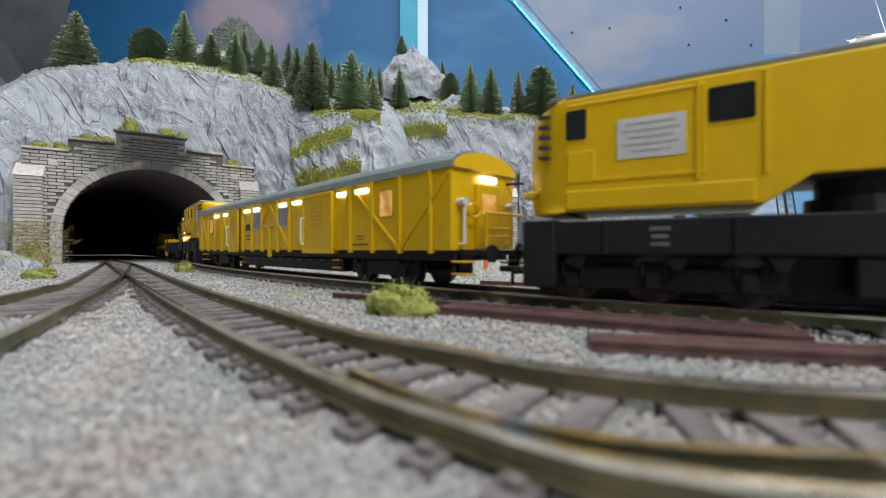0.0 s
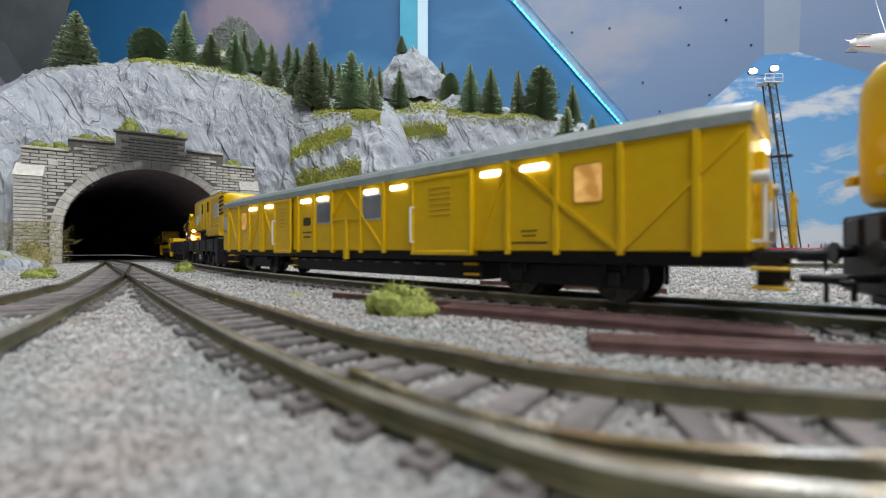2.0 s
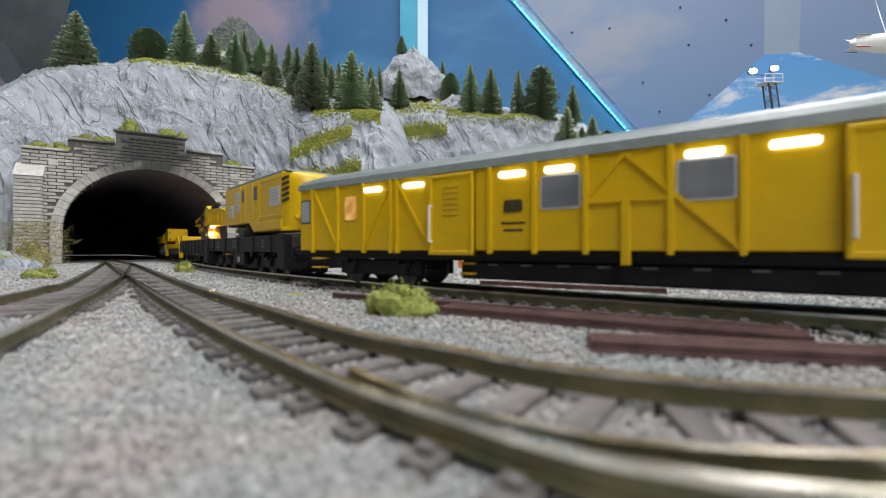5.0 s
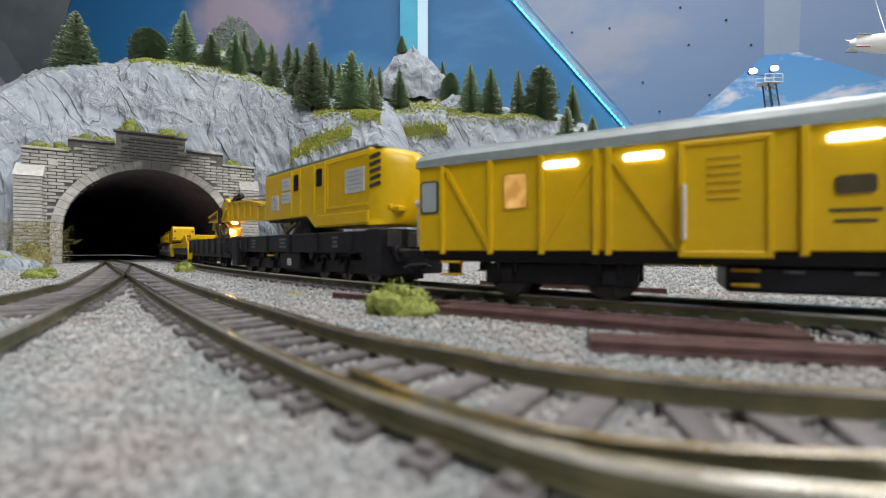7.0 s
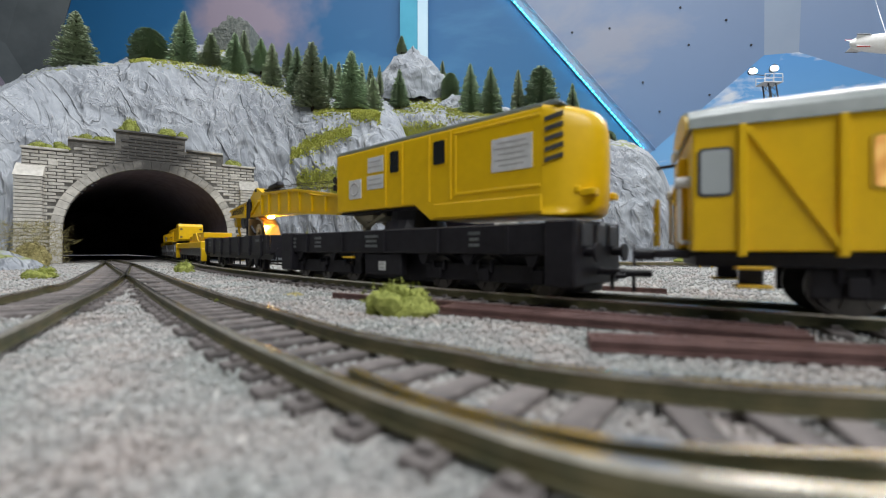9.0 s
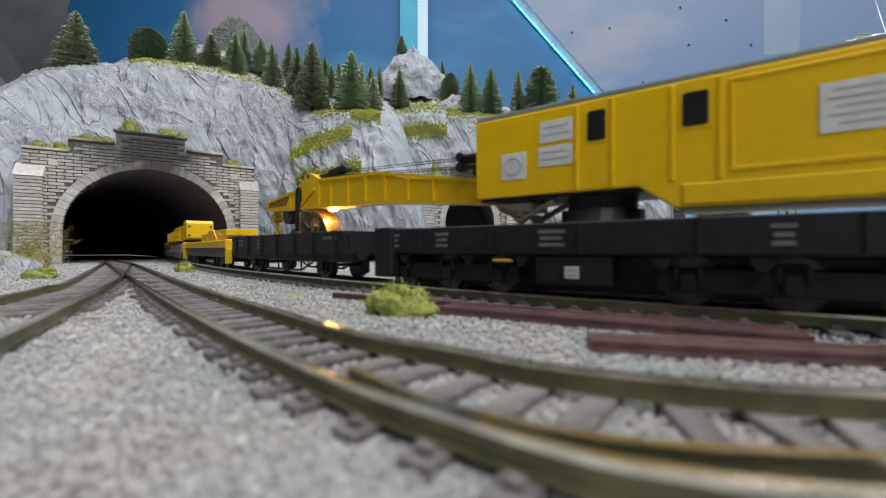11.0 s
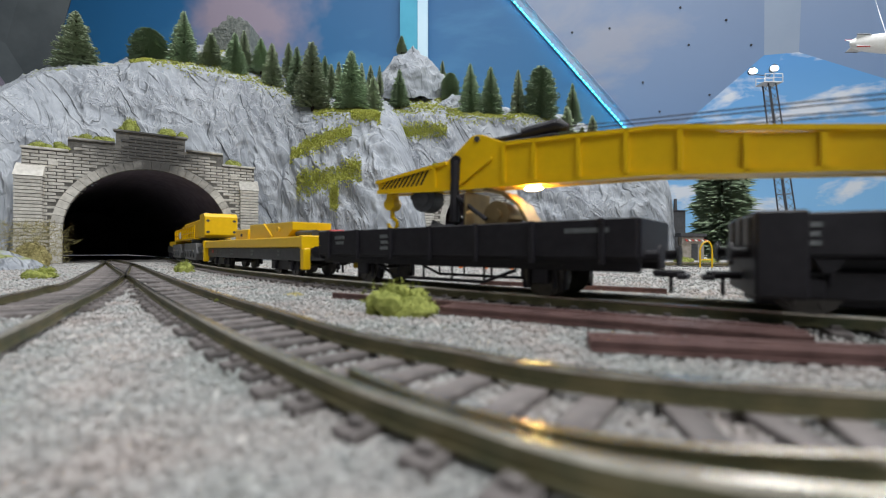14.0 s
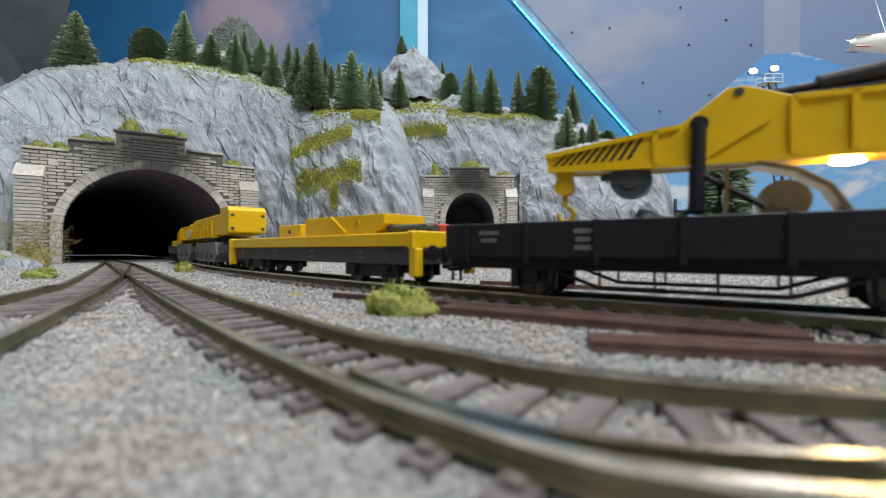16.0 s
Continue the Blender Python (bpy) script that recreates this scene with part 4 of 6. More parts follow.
ledge_grass(2, [(0.10, 0.36, 0.66, 0.76, 0.55), (0.14, 0.40, 0.44, 0.56, 0.2), (0.285, 0.31, 0.34, 0.44, 0.0), (0.2, 0.45, 1.0, 1.2, 0.0), (0.36, 0.5, 0.96, 1.08, 0.0)], 1900, 5)
ledge_grass(1, [(0.1, 0.4, 1.05, 1.3, 0.0), (0.12, 0.35, 0.84, 0.92, 0.0), (0.35, 0.75, 0.98, 1.12, 0.0), (0.3, 0.42, 1.3, 1.5, 0.0)], 1500, 6)
ledge_grass(0, [(0.55, 0.95, 1.0, 1.14, 0.0), (0.5, 0.58, 1.04, 1.12, 0.0), (0.6, 0.98, 1.2, 1.5, 0.0)], 700, 7)


# ---- trees ----
def fir_template(name, profile, layers, per, seed, mat, label):
    """A model fir of unit height: trunk, and a crown of many drooping needle sprays."""
    rng = random.Random(seed)
    t = thing(name, label, "tree", "fir trees on the mountain")
    b = bmesh.new()
    bmesh.ops.create_cone(b, cap_ends=True, segments=7, radius1=22, radius2=3, depth=1000)
    moved(b, Matrix.Translation((0, 0, 495)))
    part("trunk", b, BARK, t)
    c = bmesh.new()
    for j in range(layers):
        f = j / layers
        z = 70 + 930 * f
        rad = profile(f) * 1000 * rng.uniform(0.85, 1.12)
        n = max(5, int(per * (0.35 + 0.65 * rad / 240)))
        for i in range(n):
            a = rng.uniform(0, 6.283)
            r = rad * rng.uniform(0.72, 1.12)
            o = Vector((0, 0, z + rng.uniform(-12, 22)))
            e = o + Vector((math.cos(a) * r, math.sin(a) * r, -r * 0.12 + rng.uniform(-10, 16)))
            side = Vector((-math.sin(a), math.cos(a), 0)) * (7 + r * 0.07)
            mid = o.lerp(e, 0.62)
            vs = [c.verts.new(q) for q in (o.lerp(e, 0.1), mid - side + Vector((0, 0, -10)), e, mid + side + Vector((0, 0, -10)), mid + Vector((0, 0, 14)))]
            c.faces.new((vs[0], vs[1], vs[4]))
            c.faces.new((vs[1], vs[2], vs[4]))
            c.faces.new((vs[2], vs[3], vs[4]))
            c.faces.new((vs[3], vs[0], vs[4]))
            # fringe of twigs
            for s in (-1, 1):
                m0 = o.lerp(e, rng.uniform(0.55, 0.9))
                q = m0 + side * s * 2.6 + Vector((0, 0, -5)) + (e - o) * 0.12
                c.faces.new([c.verts.new(k) for k in (m0 - (e - o) * 0.05, q, m0 + (e - o) * 0.08)])
    part("crown", c, mat, t)
    return t


def cone_shape(f):
    return 0.25 * (1 - f) ** 0.72 + 0.012


def round_shape(f):
    return 0.25 * math.sqrt(max(0.0, 1 - (abs(f - 0.28) / 0.74) ** 2.2)) + 0.012


def slim_shape(f):
    return 0.19 * (1 - f) ** 0.68 + 0.012


FIRS = [fir_template("fir_tree", cone_shape, 50, 34, 1, NEEDLE, "dark green model fir tree on the mountain"),
        fir_template("fir_tree", round_shape, 52, 40, 2, NEEDLE, "rounded dark green model fir tree on the mountain"),
        fir_template("fir_tree", slim_shape, 50, 30, 3, NEEDLE_DARK, "slender brownish-green model fir tree on the mountain")]
first_use = set()


def plant(kind, x, y, z, height, width, turn):
    base = {0: 0.50, 1: 0.50, 2: 0.38}[kind]
    sx = width / (base * 1000)
    m = mm(x, y, z, 0, 0, turn)
    if kind in first_use:
        ob = copy_thing(FIRS[kind], m)
    else:
        ob = FIRS[kind]
        ob.matrix_basis = m
        first_use.add(kind)
    ob.scale = (sx, sx, height / 1000)


def plant_at(kind, top, foot, width, turn):
    plant(kind, foot[0], foot[1], foot[2] - 6, top[2] - foot[2] + 6, width * 1.25, turn)


for i, (kind, top, foot, width) in enumerate((
        (2, (-571.2, 660.0, 391.7), (-582.0, 660.0, 296.7), 54), (1, (-486.6, 690.0, 380.7), (-486.6, 690.0, 324.4), 43), (0, (-420.9, 690.0, 408.8), (-429.4, 690.0, 313.2), 44), (2, (-378.8, 690.0, 373.2), (-384.4, 690.0, 303.8), 39),
        (0, (-343.1, 690.0, 373.2), (-345.0, 690.0, 298.2), 38), (2, (-338.5, 720.0, 393.6), (-344.3, 720.0, 325.1), 25), (0, (-315.4, 730.0, 386.0), (-319.4, 730.0, 328.4), 32), (2, (-278.4, 690.0, 356.3), (-283.1, 690.0, 286.0), 31),
        (2, (-279.8, 760.0, 391.9), (-281.9, 760.0, 337.1), 23), (0, (-223.1, 690.0, 350.7), (-241.9, 690.0, 270.1), 34), (2, (-196.7, 655.0, 341.7), (-206.5, 655.0, 237.6), 49), (2, (-193.7, 720.0, 335.9), (-193.7, 720.0, 281.1), 23),
        (0, (-149.9, 645.0, 321.8), (-142.0, 645.0, 229.0), 49), (2, (-139.9, 720.0, 337.8), (-140.9, 720.0, 276.2), 20), (2, (-131.1, 760.0, 351.6), (-132.2, 760.0, 301.0), 19), (2, (-109.5, 655.0, 287.4), (-109.5, 655.0, 230.5), 28),
        (2, (-121.7, 800.0, 368.2), (-121.7, 800.0, 316.0), 15), (2, (-84.3, 850.0, 451.4), (-84.3, 850.0, 421.4), 19), (0, (-77.4, 740.0, 334.7), (-77.4, 740.0, 270.4), 31), (2, (-1.2, 900.0, 423.2), (-1.2, 900.0, 378.0), 17),
        (1, (14.1, 800.0, 354.0), (14.1, 800.0, 308.4), 27), (0, (36.2, 740.0, 344.8), (48.3, 740.0, 252.3), 40), (0, (72.4, 730.0, 334.4), (83.3, 730.0, 247.1), 40), (2, (136.7, 740.0, 333.7), (133.7, 740.0, 255.3), 26),
        (1, (169.2, 720.0, 331.0), (169.2, 720.0, 236.1), 44), (0, (229.2, 740.0, 309.6), (230.2, 740.0, 244.2), 27), (2, (199.7, 690.0, 251.3), (205.3, 690.0, 174.4), 36), (2, (251.1, 700.0, 240.5), (251.1, 700.0, 192.0), 24),
        (1, (273.9, 700.0, 214.8), (275.8, 700.0, 190.0), 24), (0, (-221.5, 780.0, 377.4), (-221.5, 780.0, 313.8), 29), (2, (-200.0, 800.0, 375.8), (-200.0, 800.0, 321.4), 22), (2, (234.0, 700.0, 221.4), (234.0, 700.0, 192.0), 19))):
    plant_at(kind, top, foot, width, i * 47)
plant_at(1, (429.6, 640.0, 183.8), (429.6, 640.0, 6.4), 66, 20)

# ---- castle ruin on the summit ----
ruin = thing("castle_ruin", "grey stone castle ruin on the mountain top", "ruin")
rz0 = (-427.4, 830.0, 406.2)
b = prism([(-46, -40), (-44, 36), (-36, 44), (-33, 52), (-22, 53), (-14, 64), (-5, 66), (-3, 77), (8, 75), (10, 70), (17, 70), (18, 74), (25, 73), (27, 66), (36, 66), (42, 58), (42, -40)], 0, 26, 1.0)
join(b, prism([(-2, -40), (-2, 70), (6, 76), (30, 70), (41, 58), (41, -40)], 26.5, 46, 1.0))
rs = random.Random(5)
for row in range(9):
    for col in range(9):
        if rs.random() < 0.5:
            x, z = -36 + col * 8.6 + (row % 2) * 4, -6 + row * 6.6
            if z < 40 + 1.1 * min(x + 40, 30) and x < 36:
                join(b, box(x, x + rs.uniform(5, 8), -1.2, 1, z, z + 5, 0.5))
part("ruin_wall", b, RUIN, ruin)
ruin.matrix_world = mm(*rz0)
# ---- train ----
WHEELS = []


def wheelset(parent, x, r, gauge=7.6):
    """Two flanged, spoked-looking wheels on an axle."""
    b = rod((0, -gauge - 2.4, 0), (0, gauge + 2.4, 0), 0.7, 8)
    for s in (-1, 1):
        join(b, rod((0, s * (gauge - 0.4), 0), (0, s * (gauge + 1.9), 0), r, 22))
        join(b, rod((0, s * (gauge - 1.0), 0), (0, s * (gauge - 0.4), 0), r + 0.8, 22))
        join(b, rod((0, s * (gauge + 1.9), 0), (0, s * (gauge + 2.3), 0), r * 0.36, 10))
        for k in range(6):
            a = k * math.pi / 3
            join(b, moved(box(r * 0.3, r * 0.82, s * (gauge + 2.0) - 0.25, s * (gauge + 2.0) + 0.25, -0.4, 0.4), Matrix.Rotation(a, 4, "Y")))
    ob = part("wheelset", b, STEEL, parent, "dark steel wheelset")
    ob.matrix_basis = mm(x, 0, r)
    WHEELS.append((ob, x, r))
    return ob


def bogie(parent, x, wheel_x, r, half, material=None):
    """Side frames with axle boxes and springs, a bolster, and its wheelsets."""
    b = box(-half, half, -10.6, -9.2, r - 2.4, r + 2.8, 0.3)
    join(b, box(-half, half, 9.2, 10.6, r - 2.4, r + 2.8, 0.3))
    join(b, box(-3, 3, -10, 10, r, r + 4, 0.3))
    for w in wheel_x:
        for s in (-1, 1):
            join(b, box(w - 2.0, w + 2.0, s * 11 - 1, s * 11 + 1, r - 2.2, r + 1.6, 0.4))
            join(b, rod((w - 2.8, s * 11, r + 0.5), (w - 2.8, s * 11, r + 3.4), 0.8, 6))
            join(b, rod((w + 2.8, s * 11, r + 0.5), (w + 2.8, s * 11, r + 3.4), 0.8, 6))
            join(b, box(w - r * 0.9, w - r * 0.7, s * 9.4 - 0.5, s * 9.4 + 0.5, r - 3, r + 2))
    ob = part("bogie", b, material or BLACK, parent, "black bogie frame with axle boxes")
    ob.matrix_basis = mm(x, 0, 0)
    for w in wheel_x:
        wheelset(parent, x + w, r)


def buffers(parent, x, s, z=11.0):
    for y in (-9.5, 9.5):
        b = rod((x, y, z), (x + s * 4.5, y, z), 1.3, 10)
        join(b, rod((x + s * 4.5, y, z), (x + s * 5.3, y, z), 2.7, 14))
        part("buffer", b, BLACK, parent, "black round buffer")
    b = box(min(x, x + s * 9), max(x, x + s * 9), -1.4, 1.4, 5.6, 7.2, 0.4)
    join(b, box(min(x + s * 7, x + s * 10), max(x + s * 7, x + s * 10), -2.5, 2.5, 5.2, 6.4, 0.3))
    join(b, rod((x + s * 5, 0, 2.0), (x + s * 5, 0, 6), 0.6, 6))
    part("coupling", b, BLACK, parent, "black hook coupling")


def bars(parent, x, z, w, rows, pitch, y, material, h=0.8):
    """Unreadable small print as plain bars on a side wall."""
    b = bmesh.new()
    for k in range(rows):
        ww = w * (1, 0.8, 0.92, 0.7)[k % 4]
        join(b, box(x - ww / 2, x + ww / 2, y - 0.12, y + 0.12, z - k * pitch - h, z - k * pitch))
    part("lettering", b, material, parent)


def rounded_pane(x0, x1, z0, z1, y, depth, r):
    pts = []
    for cx, cz, a0 in ((x1 - r, z1 - r, 0), (x0 + r, z1 - r, 90), (x0 + r, z0 + r, 180), (x1 - r, z0 + r, 270)):
        for k in range(4):
            a = radians(a0 + k * 30)
            pts.append((cx + r * math.cos(a), cz + r * math.sin(a)))
    return prism(pts, y, y + depth)


def window(parent, x0, x1, z0, z1, y, pane, frame_mat, r=0.8):
    """Pane with a thin raised frame round it."""
    s = -1 if y < 0 else 1
    f = rounded_pane(x0 - 0.7, x1 + 0.7, z0 - 0.7, z1 + 0.7, y - 0.1 if s > 0 else y - 0.25, 0.35, r + 0.5)
    ob = part("window", f, frame_mat, parent)
    p = rounded_pane(x0, x1, z0, z1, y - 0.2 if s > 0 else y - 0.4, 0.6, r)
    part("pane", p, pane, ob)
    return ob


def strut(p, q, y, w, d):
    """A flat bar on the side wall from p to q, given in x and z."""
    (xa, za), (xb, zb) = p, q
    ln = math.hypot(xb - xa, zb - za)
    nx, nz = -(zb - za) / ln * w / 2, (xb - xa) / ln * w / 2
    return prism([(xa - nx, za - nz), (xb - nx, zb - nz), (xb + nx, zb + nz), (xa + nx, za + nz)], y - d, y + d)


def equipment_wagon():
    t = thing("equipment_wagon", "yellow four-axle equipment wagon with grey roof and lit lamps", "railway wagon")
    hl, w = 155.0, 15.0
    part("body", box(-hl, hl, -w, w, 11.5, 43.2, 0.4), YELLOW, t)
    # arched roof with rounded ends
    b = bmesh.new()
    rows = []
    for k in range(25):
        f = k / 24
        x = -hl - 0.8 + (2 * hl + 1.6) * f
        drop = 1.6 * max(0, (abs(x) - hl + 9) / 9.8) ** 2
        rows.append([b.verts.new((x, (w + 0.8) * math.cos(a), 42.9 + (9.4 - drop) * math.sin(a) ** 0.8)) for a in [math.pi * i / 12 for i in range(13)]])
    for r, s in zip(rows, rows[1:]):
        for i in range(12):
            b.faces.new((r[i], r[i + 1], s[i + 1], s[i]))
        b.faces.new((r[0], s[0], s[12], r[12]))
    b.faces.new(rows[0])
    b.faces.new(rows[-1][::-1])
    part("roof", b, ROOF_GREY, t, "grey-green arched roof")
    # yellow end walls that fill the arch
    for s in (-1, 1):
        pts = [(w * math.cos(math.pi * i / 12), 43 + 7.4 * math.sin(math.pi * i / 12)) for i in range(13)]
        e = prism(pts, hl - 0.3 if s > 0 else -hl - 1.4, hl + 1.4 if s > 0 else -hl + 0.3)
        moved(e, Matrix(((0, 1, 0, 0), (1, 0, 0, 0), (0, 0, 1, 0), (0, 0, 0, 1))))
        part("end_wall", e, YELLOW, t)
    for side in (-1, 1):
        y = side * w
        for x in (-145, -127, -110, -94, -90.5, -47, -30.3, -13.5, 9.7, 26.2, 90, 107.5, 126.5, 144.5):
            part("post", box(x - 0.9, x + 0.9, y - 0.9, y + 0.9, 10.6, 43, 0.25), YELLOW, t)
        part("post", box(-3.2, -0.6, y - 0.9, y + 0.9, 8.2, 28, 0.25), YELLOW, t)
        for p, q in (((-144, 42), (-127, 12)), ((-91, 42), (-73, 12)), ((-110, 12), (-94, 41)), ((-13.5, 28), (-2, 42)), ((-2, 42), (26, 12)), ((77.5, 12), (89.5, 42)),
                     ((91, 42), (126, 12)), ((127, 12), (154, 41)), ((-13.5, 27.5), (9.7, 27.5))):
            part("brace", strut(p, q, y, 1.3, 0.75), YELLOW, t)
        for x0, x1 in ((-73, -53), (45, 76)):
            d = part("sliding_door", box(x0, x1, y - 1.1, y + 1.1, 10.4, 41.6, 0.3), YELLOW, t, "yellow louvred sliding door")
            fr = box(x0, x0 + 1.4, y - 1.7, y + 1.7, 10.2, 41.9, 0.25)
            join(fr, box(x1 - 1.4, x1, y - 1.7, y + 1.7, 10.2, 41.9, 0.25))
            join(fr, box(x0, x1, y - 1.6, y + 1.6, 40.4, 41.9, 0.25))
            join(fr, box(x0, x1, y - 1.6, y + 1.6, 10.2, 11.6, 0.25))
            part("door_frame", fr, YELLOW, d)
            for k in range(6):
                c = (x0 + x1) / 2
                lw = (x1 - x0) * 0.18
                part("louvre", box(c - lw, c + lw, y - 1.45, y + 1.45, 25.5 + k * 2.2, 26.2 + k * 2.2, 0.15), YELLOW_DIM, d)
            h = rod((x0 + 1.3, side * (w + 2.6), 15), (x0 + 1.3, side * (w + 2.6), 29.5), 0.5, 6)
            for z in (15, 29.5):
                join(h, rod((x0 + 1.3, side * (w + 1), z), (x0 + 1.3, side * (w + 2.6), z), 0.5, 6))
            part("door_handle", h, WHITE, d, "white grab handle")
        for x0, x1, z0, z1, pane in ((-153.3, -147.4, 26, 37, PANE_PALE), (-122, -114.8, 26, 37.3, WINDOW_WARM), (-27.5, -15.5, 26.4, 37, PANE_GREY), (11.8, 24.3, 26.6, 37.4, PANE_GREY), (113.4, 121.4, 26.6, 37.8, WINDOW_WARM)):
            window(t, x0, x1, z0, z1, y, pane, {PANE_GREY: SIGN_WHITE, PANE_PALE: GREY_DARK}.get(pane, YELLOW_DIM))
        for x0, x1 in ((-109, -99), (-86.5, -76.5), (-43, -33.5), (-26.4, -17), (13.2, 22.2), (31.4, 41), (79.3, 87.6), (95.3, 105)):
            part("lamp", rounded_pane(x0, x1, 38.2, 40.4, y - 1.0 if side < 0 else y + 0.2, 0.8, 0.9), LAMP_WHITE, t, "lit white strip lamp")
        bars(t, -38, 22, 9, 2, 2.6, y + side * 0.05, PRINT_DARK)
        part("emblem", rounded_pane(-41.5, -34.5, 25.5, 30, y - 0.35 if side < 0 else y - 0.05, 0.4, 1.0), PRINT_DARK, t)
        bars(t, 98, 18.5, 6, 2, 1.6, y + side * 0.05, PRINT_DARK, 0.4)
        bars(t, 98, 14.6, 13, 1, 1.6, y + side * 0.05, PRINT_DARK, 0.6)
    # end fittings
    for s in (-1, 1):
        x = s * hl
        lam = part("end_lamp", rounded_pane(-4, 4, 38.6, 41.2, 0, 1, 1.1), LAMP_WHITE if s > 0 else SIGN_WHITE, t, "white lamp over the end door")
        lam.matrix_basis = mm(x + s * 1.9, 0, 0, 0, 0, 90)
        dr = part("end_door", box(x - 0.6 if s > 0 else x - 2.0, x + 2.0 if s > 0 else x + 0.6, -5.2, 5.2, 12, 38, 0.4), YELLOW, t)
        part("pane", box(x + s * 2.0 - 0.25, x + s * 2.0 + 0.25, -3.2, 3.2, 26, 34, 0.1), WINDOW_WARM if s > 0 else PANE_GREY, dr, "end door window")
        for y in (-11.5, 11.5):
            h = rod((x + s * 2.4, y, 14), (x + s * 2.4, y, 31), 0.55, 6)
            for z in (14, 31):
                join(h, rod((x, y, z), (x + s * 2.4, y, z), 0.55, 6))
            part("grab_rail", h, WHITE, t, "white grab rail")
            lp = rod((x, y, 30), (x + s * 3.4, y, 30), 1.5, 12)
            part("marker_lamp", lp, SIGN_WHITE, t, "round pale marker lamp")
        gate = rod((x + s * 7, -6, 13), (x + s * 7, -6, 26), 0.6, 6)
        join(gate, rod((x + s * 7, 6, 13), (x + s * 7, 6, 26), 0.6, 6))
        join(gate, rod((x + s * 7, -6, 26), (x + s * 7, 12, 26), 0.6, 6))
        for z in (17, 20):
            join(gate, rod((x + s * 7, -6, z), (x + s * 7, 6, z), 0.5, 6))
        part("railing", gate, YELLOW, t, "yellow end railing")
        wheel_ = bmesh.new()
        for k in range(16):
            a0, a1 = k * math.pi / 8, (k + 1) * math.pi / 8
            join(wheel_, rod((x + s * 3, -8 + 2.6 * math.cos(a0), 27 + 2.6 * math.sin(a0)), (x + s * 3, -8 + 2.6 * math.cos(a1), 27 + 2.6 * math.sin(a1)), 0.4, 5))
        part("brake_wheel", wheel_, YELLOW, t, "yellow brake wheel")
        part("platform", box(min(x, x + s * 8), max(x, x + s * 8), -12, 12, 10.2, 12, 0.3), BLACK, t)
        inset = 0.0 if s > 0 else 9.0
        for z in (4.8, 8.2):
            for y in (-13, 13):
                part("step", box(x + inset, x + inset + 7, y - 2.2, y + 2.2, z, z + 0.6, 0.2), YELLOW_DIM, t, "yellow edged step")
        for y in (-11.4, 11.4):
            part("step_hanger", box(x + inset + 1, x + inset + 6, y - 0.4, y + 0.4, 4.9, 10.4, 0.1), BLACK, t)
        buffers(t, x + s * 8, s)
        ar = rod((x, 11, 40), (x + s * 6, 14, 40), 0.6, 6)
        part("lamp_bracket", ar, BLACK, t)
    part("underframe", box(-hl + 1, hl - 1, -12.5, 12.5, 8.6, 11.4, 0.3), BLACK, t)
    part("equipment_box", box(-62, 76, -11.5, 11.5, 3.2, 8.5, 0.6), BLACK, t, "black underfloor equipment boxes")
    for side in (-1, 1):
        for x in (72, -58):
            for z in (4.4, 7.4):
                part("step", box(x - 3, x + 3, side * 12 - 1.2, side * 12 + 1.2, z, z + 0.7, 0.15), YELLOW_DIM, t, "yellow edged step")
        for k in range(9):
            part("hook", box(-50 + k * 13, -46 + k * 13, side * 11.7 - 0.3, side * 11.7 + 0.3, 7.2, 7.8, 0.1), PRINT, t)
    for x in (-107, 107):
        bogie(t, x, (-16, 16), 5.5, 24)
    return t


